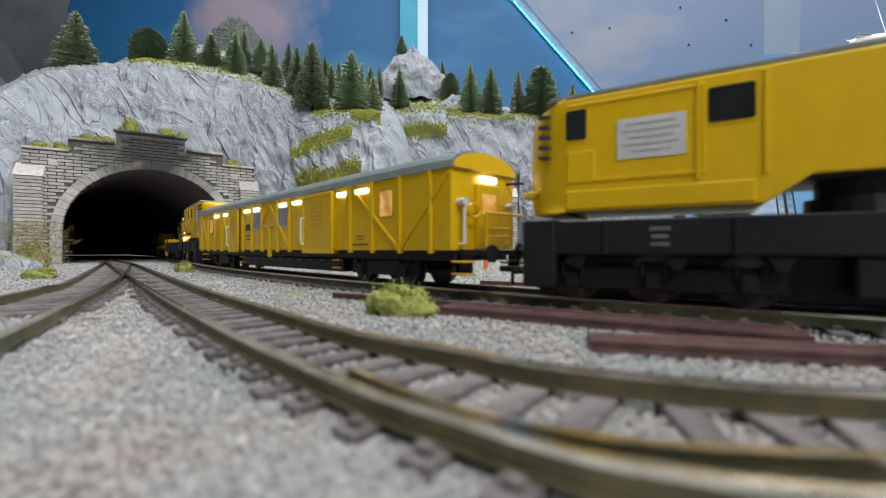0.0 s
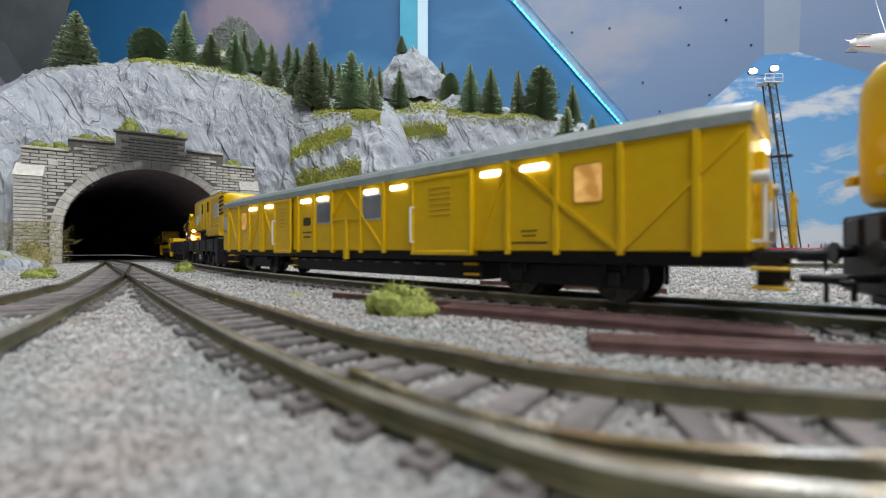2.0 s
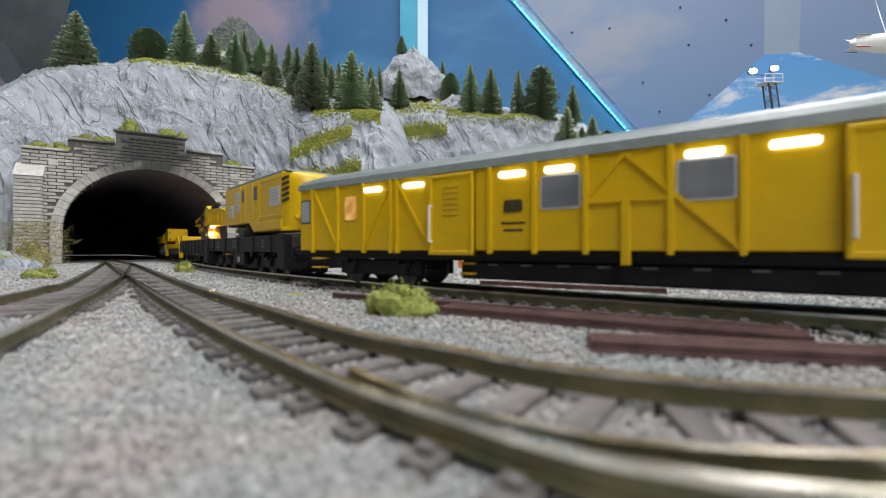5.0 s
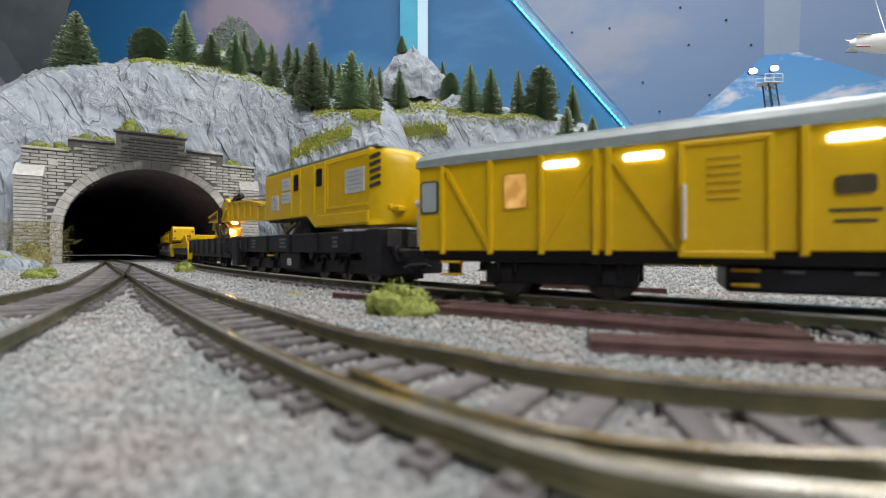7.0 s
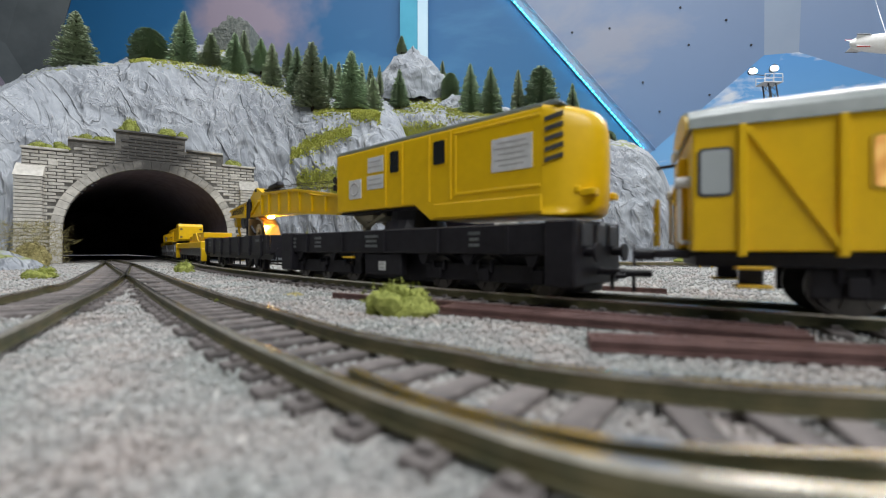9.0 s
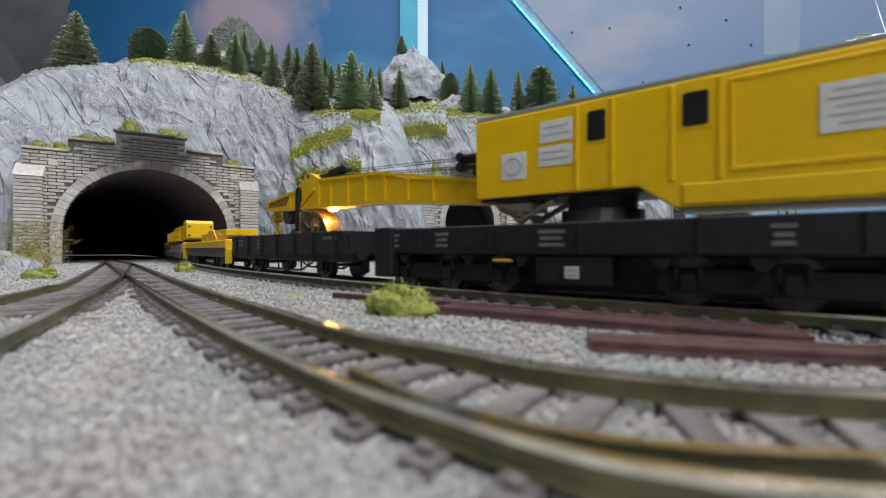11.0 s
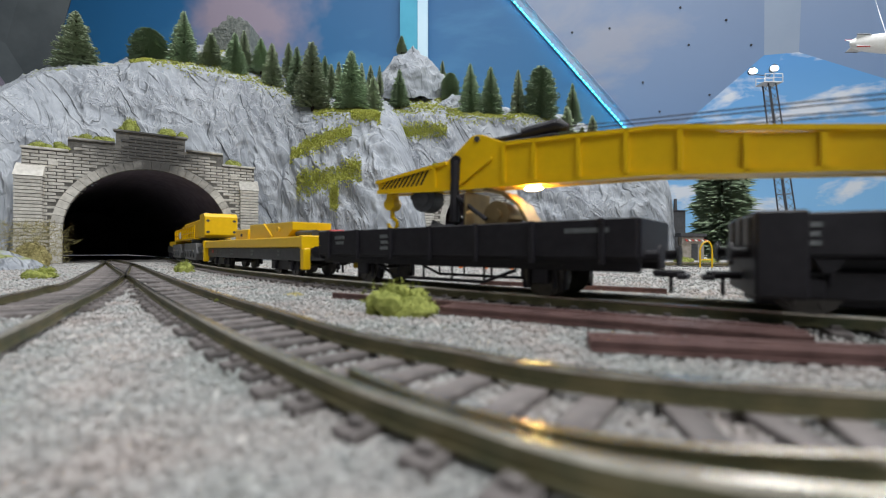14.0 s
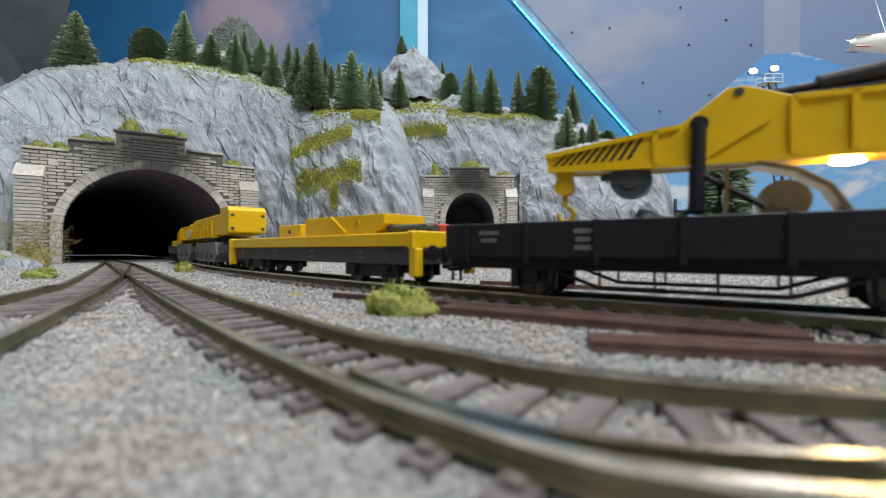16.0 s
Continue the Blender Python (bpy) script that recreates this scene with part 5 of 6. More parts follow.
def crane_wagon(name, label):
    """Rail crane: black six-axle chassis, yellow house with rounded counterweight, grey roof."""
    t = thing(name, label, "railway crane")
    part("chassis", box(-85, 85, -14, 14, 10.6, 21, 0.5), BLACK, t, "black chassis frame")
    for s in (-1, 1):
        part("headstock", box(s * 81 - 5, s * 81 + 5, -15.6, 15.6, 3.0, 21.6, 0.6), BLACK, t)
        for k in range(3):
            part("rib", box(s * 86.2 - 0.5, s * 86.2 + 0.5, -12 + k * 9, -6 + k * 9, 13, 20.5, 0.3), GREY_DARK, t)
        buffers(t, s * 85, s, 11.5)
        for x in (-62, -31, 0, 31, 62):
            part("frame_rib", box(x - 0.6, x + 0.6, s * 14.2 - 0.5, s * 14.2 + 0.5, 10.8, 20.8, 0.2), BLACK, t)
        for x, w in ((-76, 5), (-52, 6), (-9, 9), (48, 5)):
            bars(t, x, 18.6, w, 3, 2.2, s * 14.1, PRINT, 1.2)
        part("side_tank", box(-15, 9, s * 11.6 - 1.6, s * 11.6 + 1.6, 3.2, 10.6, 0.5), BLACK, t)
        plate = part("plate", box(-5, -0.5, s * 13.3 - 0.15, s * 13.3 + 0.15, 4.8, 7.8, 0.1), SIGN_WHITE, t, "small white lettered plate")
        bars(plate, -2.7, 7.2, 3, 2, 1.3, s * 13.5, PRINT_PALE, 0.5)
        for x in (-72, -41, -20, 22, 44, 70):
            part("gusset", prism([(x - 3, 10.5), (x + 3, 10.5), (x + 1, 7.6), (x - 1, 7.6)], s * 12.6 - 0.5, s * 12.6 + 0.5, 0.2), BLACK, t)
        part("foot_step", box(-30, -23, s * 13.4 - 1, s * 13.4 + 1, 8.6, 9.3, 0.2), YELLOW_DIM, t, "yellow edged step")
    bogie(t, -52, (-22, 0, 22), 5.2, 30)
    bogie(t, 50, (-22, 0, 22), 5.2, 30)
    # added black block between the wheels, keeps light out beneath the chassis
    part("underframe", box(-84, 84, -7.0, 7.0, 1.2, 10.5, 0.4), BLACK, t)
    ring = rod((2, 0, 21), (2, 0, 25.4), 13, 24)
    join(ring, rod((2, 0, 25.4), (2, 0, 30), 11, 24))
    part("slewing_ring", ring, BLACK, t, "black slewing ring")
    # the house
    out = [(-38, 31), (16, 31), (25, 24), (74, 24), (74, 60), (-38, 60)]
    house = part("house", prism(out, -14.6, 14.6, 0.7), YELLOW, t, "yellow crane house")
    b = bmesh.new()
    rows = []
    for z, k in ((23.4, 0.0), (23.4, 0.8), (24.4, 0.93), (27, 0.98), (40, 1.0), (52, 0.98), (56, 0.92), (58.6, 0.8), (60.0, 0.6), (60.4, 0.3), (60.4, 0.0)):
        rows.append([b.verts.new((73.6 + 15.0 * k * max(math.sin(math.pi * i / 32), 0) ** 0.55, -14.6 + 29.2 * i / 32, z)) for i in range(33)])
    for r, s in zip(rows, rows[1:]):
        for i in range(32):
            b.faces.new((r[i], r[i + 1], s[i + 1], s[i]))
    part("counterweight", b, YELLOW, t, "rounded yellow counterweight", smooth=True)
    rf = prism([(-39, 60.1), (80, 60.1), (78, 61.8), (-37, 62.2)], -13.8, 13.8, 0.6)
    part("roof", rf, ROOF_GREY, t, "grey-green flat roof")
    part("underside", box(-37, 20, -13, 13, 29.8, 30.9, 0.3), BLACK, t)
    for s in (-1, 1):
        y = s * 14.6
        for x0, x1 in ((1.8, 7.2), (27, 33)) if s < 0 else ((27, 37), (67.4, 73.4)):
            window(house, x0, x1, 46.6, 56.2, y, GLASS_DARK, YELLOW)
        for x in (-1.5, 9.0, 24.5, 35.5) if s < 0 else (25.0, 39.2):
            part("door_edge", box(x - 0.6, x + 0.6, y - 0.5, y + 0.5, 31.6, 59, 0.2), YELLOW, house)
        pn = box(37.5, 73, y - 0.45, y + 0.45, 33.0, 34.2, 0.2)
        join(pn, box(37.5, 73, y - 0.4, y + 0.4, 57, 58, 0.2))
        join(pn, box(37.5, 38.5, y - 0.4, y + 0.4, 34.2, 57, 0.2))
        part("panel_frame", pn, YELLOW, house)
        if s > 0:
            part("hatch", box(65, 73, y - 0.5, y + 0.5, 33.6, 43, 0.3), YELLOW, house)
        part("skirt", box(27, 73.6, y - 0.6, y + 0.6, 24.6, 30.6, 0.4), YELLOW, house)
        for x0, x1, z0, z1, n in ((54.4, 70.2, 40, 52, 5) if s < 0 else (42, 59, 39, 51, 5), (-13.5, -2.8, 48.4, 55.6, 2), (-14, -2.8, 40.4, 47, 2), (-27.6, -18.4, 37, 46.4, 0)):
            sg = part("sign", box(x0, x1, y - 0.35, y + 0.35, z0, z1, 0.1), SIGN_WHITE, house, "white sign with grey lettering")
            if n:
                bb = bmesh.new()
                for k in range(n):
                    zc = z1 - (k + 0.9) * (z1 - z0) / (n + 0.9)
                    ww = (x1 - x0) * (0.36, 0.42, 0.33, 0.4, 0.3)[k % 5]
                    join(bb, box((x0 + x1) / 2 - ww, (x0 + x1) / 2 + ww, y + s * 0.4 - 0.08, y + s * 0.4 + 0.08, zc - 0.24, zc + 0.24))
                part("lettering", bb, PRINT_PALE, sg)
            else:
                rg = bmesh.new()
                for k in range(20):
                    a0, a1 = k * math.pi / 10, (k + 1) * math.pi / 10
                    c = ((x0 + x1) / 2, (z0 + z1) / 2)
                    join(rg, rod((c[0] + 3 * math.cos(a0), y + s * 0.4, c[1] + 3 * math.sin(a0)), (c[0] + 3 * math.cos(a1), y + s * 0.4, c[1] + 3 * math.sin(a1)), 0.3, 4))
                part("emblem", rg, PRINT_PALE, sg, "thin grey ring")
        # warning stripes on the shoulder of the counterweight
        for k in range(5):
            z = 41 + k * 3.4
            part("stripe", moved(prism([(0, 0), (5.6, 1.5), (5.6, 2.9), (0, 1.4)], -0.45, 0.45), Matrix.Translation((74.6, -14.75, z) if s < 0 else (78.5, 14.3, z)) @ Matrix.Rotation(radians(15 if s < 0 else -38), 4, "Z")), GREY_DARK, house, "black warning stripe")
        bk = box(79, 84, s * 8 - 3, s * 8 + 3, 30.5, 33, 0.4)
        join(bk, box(83, 88.5, s * 8 - 2, s * 8 + 2, 29.5, 32, 0.4))
        part("bracket", bk, YELLOW, house)
    hb = box(-33, -20, -7, 7, 26.4, 29.6, 0.4)
    for y in (-6.5, 6.5):
        join(hb, rod((-34, y, 29.4), (-24, y, 23.4), 1.1, 8))
        join(hb, rod((-24, y, 23.4), (-12, y, 29.4), 1.1, 8))
        join(hb, rod((-24, y - 1.2, 23.8), (-24, y + 1.2, 23.8), 2.2, 14))
    part("luffing_bracket", hb, CREAM, house, "cream bracket under the crane house")
    tk = box(-52, -38, -6.5, -4.5, 47.5, 49.5, 0.3)
    for y, z in ((-6, 50.4), (-6, 46.0), (6, 50.4), (6, 46.0)):
        join(tk, rod((-38, y, z), (-50, y, z), 1.1, 8))
        join(tk, rod((-50, y - 2, z), (-50, y + 2, z), 1.9, 10))
    part("pulley_block", tk, BLACK, house, "black rope pulley block")
    return t


def crane_boom(parent):
    """Tapered box boom with ribs, hazard stripes, hook, drum, lamp and ropes. Its pivot is the part's origin."""
    ox, oz = -30.0, 35.0

    def loc(pts):
        return [(x - ox, z - oz) for x, z in pts]
    out = loc([(-30, 31.0), (-30, 39.5), (-84, 46.6), (-107, 52.6), (-152, 54.8), (-158, 55.3), (-168, 60.0), (-172, 60.0), (-184, 50.6), (-223, 45.6), (-222, 40.0), (-190, 38.2), (-107, 36.8), (-84, 34.6)])
    boom = part("boom", prism(out, -4.2, 4.2, 0.4), YELLOW, parent, "yellow ribbed crane boom")
    boom.matrix_basis = mm(ox, 0, oz)
    for s in (-1, 1):
        y = s * 4.2
        for x0, z0, x1, z1 in ((-100, 36.9, -100, 50.6), (-115, 37.2, -115, 53.2), (-130, 37.5, -130, 53.4), (-146, 37.8, -146, 54.4), (-158, 38, -158, 54.8), (-181, 38.2, -163, 49.5), (-190, 38.4, -190, 49.8), (-84, 35, -84, 46), (-68, 34, -68, 44), (-52, 33, -52, 42),
                               (-184, 50.0, -223, 45.0), (-190, 38.6, -222, 40.2), (-107, 37.2, -190, 38.6), (-40, 31.8, -107, 37.2), (-107, 52.0, -158, 54.4), (-40, 40.4, -107, 52.2)):
            part("rib", strut((x0 - ox, z0 - oz), (x1 - ox, z1 - oz), y, 1.5, 1.1), YELLOW, boom)
        for k in range(11):
            x = -193 - k * 2.5
            zt = 49.0 - k * 0.36
            part("stripe", prism(loc([(x, zt - 0.5), (x - 1.1, zt - 0.6), (x - 5.2, 41.6), (x - 4.1, 41.5)]) if x - 5.2 > -221 else loc([(x, zt - 0.5), (x - 1.1, zt - 0.6), (x - 2.4, 44.6), (x - 1.3, 44.6)]), y - 0.15, y + 0.15), BLACK, boom, "black hazard stripe")
    # hook block
    hk = box(-220 - ox, -215 - ox, -2, 2, 35 - oz, 41 - oz, 0.6)
    join(hk, rod((-217.5 - ox, -2.4, 34.5 - oz), (-217.5 - ox, 2.4, 34.5 - oz), 3.2, 14))
    join(hk, rod((-217.5 - ox, 0, 33 - oz), (-217.5 - ox, 0, 27.5 - oz), 1.0, 8))
    last = None
    for k in range(10):
        a = radians(80 - k * 30)
        p = (-217.2 - ox + 2.6 * math.cos(a), 0, 24.8 - oz + 2.6 * math.sin(a))
        if last:
            join(hk, rod(last, p, 0.85, 8))
        last = p
    part("hook", hk, YELLOW, boom, "yellow crane hook")
    dr = rod((-197 - ox, -3.4, 35.4 - oz), (-197 - ox, 3.4, 35.4 - oz), 6.0, 24)
    join(dr, rod((-197 - ox, -3.9, 35.4 - oz), (-197 - ox, -3.4, 35.4 - oz), 3.2, 16))
    join(dr, rod((-206 - ox, 0, 37 - oz), (-197 - ox, 0, 37 - oz), 1.2, 8))
    part("drum", dr, GREY_DARK, boom, "dark rope drum")
    # black cylinder lying on top
    cy = rod((-167 - ox, 0, 57.6 - oz), (-151 - ox, 0, 58.2 - oz), 1.3, 8)
    join(cy, rod((-152 - ox, 0, 58.2 - oz), (-139 - ox, 0, 59.6 - oz), 2.7, 14))
    join(cy, rod((-139 - ox, 0, 59.6 - oz), (-135 - ox, 0, 58.2 - oz), 2.7, 14, r2=1.3))
    join(cy, box(-162 - ox, -138 - ox, -3.4, 3.4, 54.4 - oz, 56.0 - oz, 0.4))
    join(cy, rod((-144 - ox, 0, 52 - oz), (-144 - ox, 0, 58.5 - oz), 1.4, 8))
    part("luffing_cylinder", cy, BLACK, boom, "black cylinder on top of the boom")
    part("pivot_cap", rod((-169.6 - ox, -4.8, 58.2 - oz), (-169.6 - ox, 4.8, 58.2 - oz), 1.2, 12), GREY_DARK, boom)
    # side struts down to the load wagon
    for y in (-5.4, 5.4):
        sp = rod((-179.5 - ox, y, 24 - oz), (-179 - ox, y, 50 - oz), 1.9, 10)
        join(sp, rod((-179 - ox, y - 0.4, 50 - oz), (-179 - ox, y + 0.4, 50 - oz), 2.4, 10))
        part("support_leg", sp, BLACK, boom, "black support leg")
    lampb = bmesh.new()
    bmesh.ops.create_icosphere(lampb, subdivisions=2, radius=1.0)
    moved(lampb, Matrix.Translation((-147 - ox, -2.6, 36.0 - oz)) @ Matrix.Diagonal((3.4, 2.0, 0.9, 1)))
    part("work_lamp", lampb, LAMP_WARM, boom, "glowing warm work lamp under the boom")
    # ropes back to the house
    rp = bmesh.new()
    for y, z0, z1 in ((-2.2, 60, 52), (2.2, 60, 52), (-2.2, 57.5, 48), (2.2, 57.5, 48)):
        join(rp, rod((-138 - ox, y, z0 - 2 - oz), (-46 - ox, y, z1 - oz), 0.22, 5))
    part("rope", rp, BLACK, boom, "thin black hoisting ropes")
    return boom


def low_side_wagon():
    t = thing("low_side_wagon", "black two-axle low-sided wagon carrying crane gear", "railway wagon")
    hl = 81.0
    part("floor", box(-hl, hl, -13.5, 13.5, 9.4, 11, 0.2), BLACK, t)
    for s in (-1, 1):
        sb = part("side_board", box(-hl, hl, s * 14 - 0.7, s * 14 + 0.7, 10, 21.3, 0.3), BLACK, t, "black side board")
        for k in range(7):
            x = -hl + 10 + k * (2 * hl - 20) / 6
            part("stanchion", box(x - 0.9, x + 0.9, s * 15 - 0.7, s * 15 + 0.5, 8.6, 21.5, 0.2), BLACK, sb)
        part("end_board", box(s * hl - 0.7, s * hl + 0.7, -13.2, 13.2, 10, 21.3, 0.3), BLACK, t)
        part("sole_bar", box(-hl, hl, s * 11 - 0.6, s * 11 + 0.6, 6.8, 9.4, 0.2), BLACK, t)
        for x, w, n in ((-62, 8, 2), (-28, 6, 3), (66, 14, 1)):
            bars(t, x, 18.6, w, n, 2.6, s * 14.75, PRINT, 1.5)
        tr = rod((-38, s * 11, 6.4), (-24, s * 11, 2.8), 0.5, 6)
        join(tr, rod((-24, s * 11, 2.8), (24, s * 11, 2.8), 0.5, 6))
        join(tr, rod((24, s * 11, 2.8), (38, s * 11, 6.4), 0.5, 6))
        for x in (-24, -8, 8, 24):
            join(tr, rod((x, s * 11, 2.8), (x, s * 11, 7), 0.45, 6))
        part("truss_rod", tr, BLACK, t)
        buffers(t, s * hl, s, 10.5)
    for x in (-48, 48):
        for s in (-1, 1):
            part("axle_box", box(x - 3, x + 3, s * 11.2 - 0.8, s * 11.2 + 0.8, 3.2, 7.6, 0.4), BLACK, t)
            part("leaf_spring", moved(prism([(-9, 0), (9, 0), (5, -1.6), (-5, -1.6)], s * 11.2 - 0.7, s * 11.2 + 0.7), Matrix.Translation((x, 0, 8.4))), BLACK, t)
            for k in (-1, 1):
                part("axle_guard", box(x + k * 5 - 0.6, x + k * 5 + 0.6, s * 10.4 - 0.4, s * 10.4 + 0.4, 2.2, 8, 0.2), BLACK, t)
                part("brake_shoe", box(x + k * 7.6 - 0.9, x + k * 7.6 + 0.9, s * 8.4 - 1, s * 8.4 + 1, 1.8, 7.6, 0.2), BLACK, t)
        wheelset(t, x, 5.6)
    return t


def crane_gear():
    """What the low-sided wagon carries: a bronze trestle, a winch and a grey sheeted heap."""
    g = thing("trestle", "bronze-coloured trestle plate with winch on the wagon floor", "crane gear")
    part("curved_sheet", prism([(8, 35.8), (10, 37.2), (18, 34.6), (24.5, 29.6), (28, 23), (33, 11.2), (31.6, 11.2), (26.6, 22.6), (23.4, 28.6), (17.4, 33.2), (10, 35.8)], -4.2, 4.2, 0.1), BRONZE, g, "bent bronze sheet")
    w = rod((15, -4.6, 25.6), (15, 4.6, 25.6), 5.6, 24)
    join(w, rod((15, -5.4, 25.6), (15, -4.6, 25.6), 2.4, 14))
    part("winch", w, BRONZE, g, "round bronze winch drum")
    part("arm", rod((-6, -5.2, 36.5), (11, -5.2, 24), 0.9, 8), BLACK, g)
    for y in (-4, 4):
        part("bracket", prism([(10, 11.2), (12, 21), (17, 21), (23, 11.2)], y - 0.5, y + 0.5, 0.2), BRONZE, g)
    part("base", box(-2, 44, -6, 6, 11.1, 13, 0.3), GREY_DARK, g)
    h = bmesh.new()
    bmesh.ops.create_icosphere(h, subdivisions=3, radius=1)
    for v in h.verts:
        k = 1 + 0.35 * noise.noise(v.co * 2.2)
        v.co = Vector((v.co.x * 12 * k - 17, v.co.y * 8 * k, 11.2 + max(v.co.z, 0) * 12.5 * k))
    hp = part("gear_heap", h, GREY_DARK)
    tagged(hp, "dark grey sheeted gear heap on the wagon floor", "crane gear")
    join_ = rod((-13, -1, 19), (-4, -1, 26), 0.9, 8)
    part("lever", join_, GREY_DARK, hp)
    part("plate", box(2, 3, -7, 7, 11.2, 35.6, 0.2), BRONZE, g, "upright bronze plate")
    return g, hp


def yellow_match_wagon():
    t = thing("match_wagon", "yellow match wagon with tool boxes on dark bogies", "railway wagon")
    hl = 99.0
    part("deck", box(-hl, hl, -14, 14, 13.2, 19.4, 0.5), YELLOW, t, "yellow deck frame")
    part("underframe", box(-hl + 2, hl - 4, -12, 12, 6.8, 13.1, 0.5), GREY_DARK, t, "dark grey underframe with markings")
    for s in (-1, 1):
        part("end_beam", box(s * hl - 3 if s > 0 else -hl - 1, hl + 1 if s > 0 else -hl + 3, -15, 15, 12.4, 19.8, 0.5), YELLOW, t)
        for y in (-13, 13):
            part("bracket", box(s * hl - 2.2, s * hl + 2.2, y - 1.7, y + 1.7, 3.4, 12.6, 0.5), YELLOW, t, "yellow corner bracket")
        for x, w in ((-70, 3), (-58, 4), (-30, 8), (14, 6), (60, 4)):
            bars(t, x, 11.4, w, 2, 1.8, s * 12.1, PRINT, 0.9)
        part("marker", box(-84, -80, s * 12.1 - 0.15, s * 12.1 + 0.15, 9.4, 11.6), RED, t, "small red mark")
        buffers(t, s * hl, s, 11)
    bx = part("tool_box", box(-34, -6, -9, 9, 19.5, 27.4, 0.5), YELLOW, t, "yellow tool box")
    part("latch", box(-20, -18, -9.6, -9, 22, 24), GREY_DARK, bx)
    bx = part("tool_box", prism([(2, 19.5), (2, 30), (74, 29), (74, 24), (66, 19.5)], -10, 10, 0.5), YELLOW, t, "long yellow tool box with sloping end")
    part("brace", strut((30, 29), (44, 20), -10.2, 1.8, 0.6), YELLOW, bx)
    part("knob", rod((54, -10.8, 25), (54, -9.8, 25), 1.6, 12), YELLOW_DIM, bx)
    part("rolled_sheet", rod((72, -6, 21.6), (94, -6, 21.4), 2.0, 12), GREY_DARK, t, "dark rolled sheet")
    part("rolled_sheet", rod((72, 0, 21.6), (94, 0, 21.4), 2.0, 12), GREY_DARK, t, "dark rolled sheet")
    part("red_cover", box(80, 92, 3, 10, 19.5, 24, 0.8), RED, t, "red cover")
    for x in (-64, 64):
        bogie(t, x, (-12, 12), 4.8, 20)
    return t


def telescopic_crane():
    t = thing("telescopic_crane", "yellow telescopic rail crane on grey multi-axle bogies", "railway crane")
    part("chassis", box(-170, 88, -12, 12, 9.5, 15, 0.6), GREY_DARK, t)
    part("low_deck", box(-250, -171, -12, 12, 8, 17, 0.6), GREY_DARK, t, "dark grey low deck")
    for x in (14, -112):
        part("bogie_cover", moved(prism([(-46, 0), (-42, 12), (42, 12), (47, 2), (40, -3), (-40, -3)], -13.5, 13.5, 0.8), Matrix.Translation((x, 0, 6.4))), BOGIE_GREY, t, "grey bogie cover")
        for k in (-30, -10, 10, 30):
            part("axle_cap", rod((x + k, -14.4, 8.5), (x + k, -13.4, 8.5), 3.0, 12), GREY_DARK, t)
        bogie(t, x, (-30, -10, 10, 30), 4.6, 38)
    bogie(t, -225, (-10, 10), 4.6, 18)
    part("apron", prism([(-205, 17.1), (-205, 23), (-120, 23), (-135, 15.2), (-165, 15.2)], -13, 13, 0.5), YELLOW, t, "yellow apron plate")
    part("house", box(-58, 66, -11, 11, 24, 43, 1.0), YELLOW, t, "yellow crane house")
    part("slewing_ring", rod((12, 0, 15), (12, 0, 24), 12, 20), GREY_DARK, t)
    part("rear_block", prism([(62, 24.2), (62, 47.5), (86, 47.5), (90, 44), (90, 26), (86, 24.2)], -11.4, 11.4, 0.8), YELLOW, t, "yellow counterweight block")
    for y in (-9, 9):
        part("lifting_eye", rod((84, y - 1.2, 46), (84, y + 1.2, 46), 2.2, 12), GREY_DARK, t)
        for z in (29, 40):
            part("bolt", rod((89.6, y, z), (90.6, y, z), 1.2, 10), GREY_DARK, t)
    part("boom", prism([(50, 30), (50, 44), (-90, 42), (-190, 38), (-190, 28), (-90, 29)], -6, 6, 0.6), YELLOW, t, "yellow telescopic boom")
    part("boom_head", prism([(-215, 22), (-215, 34), (-190, 40), (-190, 27)], -7, 7, 0.6), YELLOW, t)
    for s in (-1, 1):
        for k in range(11):
            x = -128 + k * 17
            part("railing_post", rod((x, s * 13, 24), (x, s * 13, 37), 0.7, 5), YELLOW, t)
        for z in (30, 37):
            part("railing", rod((-128, s * 13, z), (43, s * 13, z), 0.7, 5), YELLOW, t, "yellow walkway railing")
        part("walkway", box(-130, 46, s * 11 - 2.5, s * 11 + 2.5, 22.6, 24, 0.2), YELLOW, t)
        for k in range(7):
            part("panel", box(-120 + k * 23, -103 + k * 23, s * 8 - 1.5, s * 8 + 1.5, 25, 39 + (k % 3) * 2, 0.4), YELLOW, t)
        part("emblem", box(-76, -58, s * 13.9 - 0.15, s * 13.9 + 0.15, 25, 33), SIGN_WHITE, t)
    buffers(t, 88, 1, 11)
    return t


TRAIN = []
CRANE_A = crane_wagon("rail_crane", "yellow rail crane leading the train on a black chassis")
CRANE_B = crane_wagon("rail_crane", "yellow rail crane with lit boom on a black chassis")
BOOM = crane_boom(CRANE_B)
WAGON = equipment_wagon()
FLAT = low_side_wagon()
GEAR = crane_gear()
MATCH = yellow_match_wagon()
TELE = telescopic_crane()
ALONG = 0.811


def height(z):
    """Heights over the rail: the running gear keeps its size, what is above the frame is lower built."""
    return z * 12.0 / 11.5 if z < 11.5 else 12.0 + (z - 11.5) * 0.767


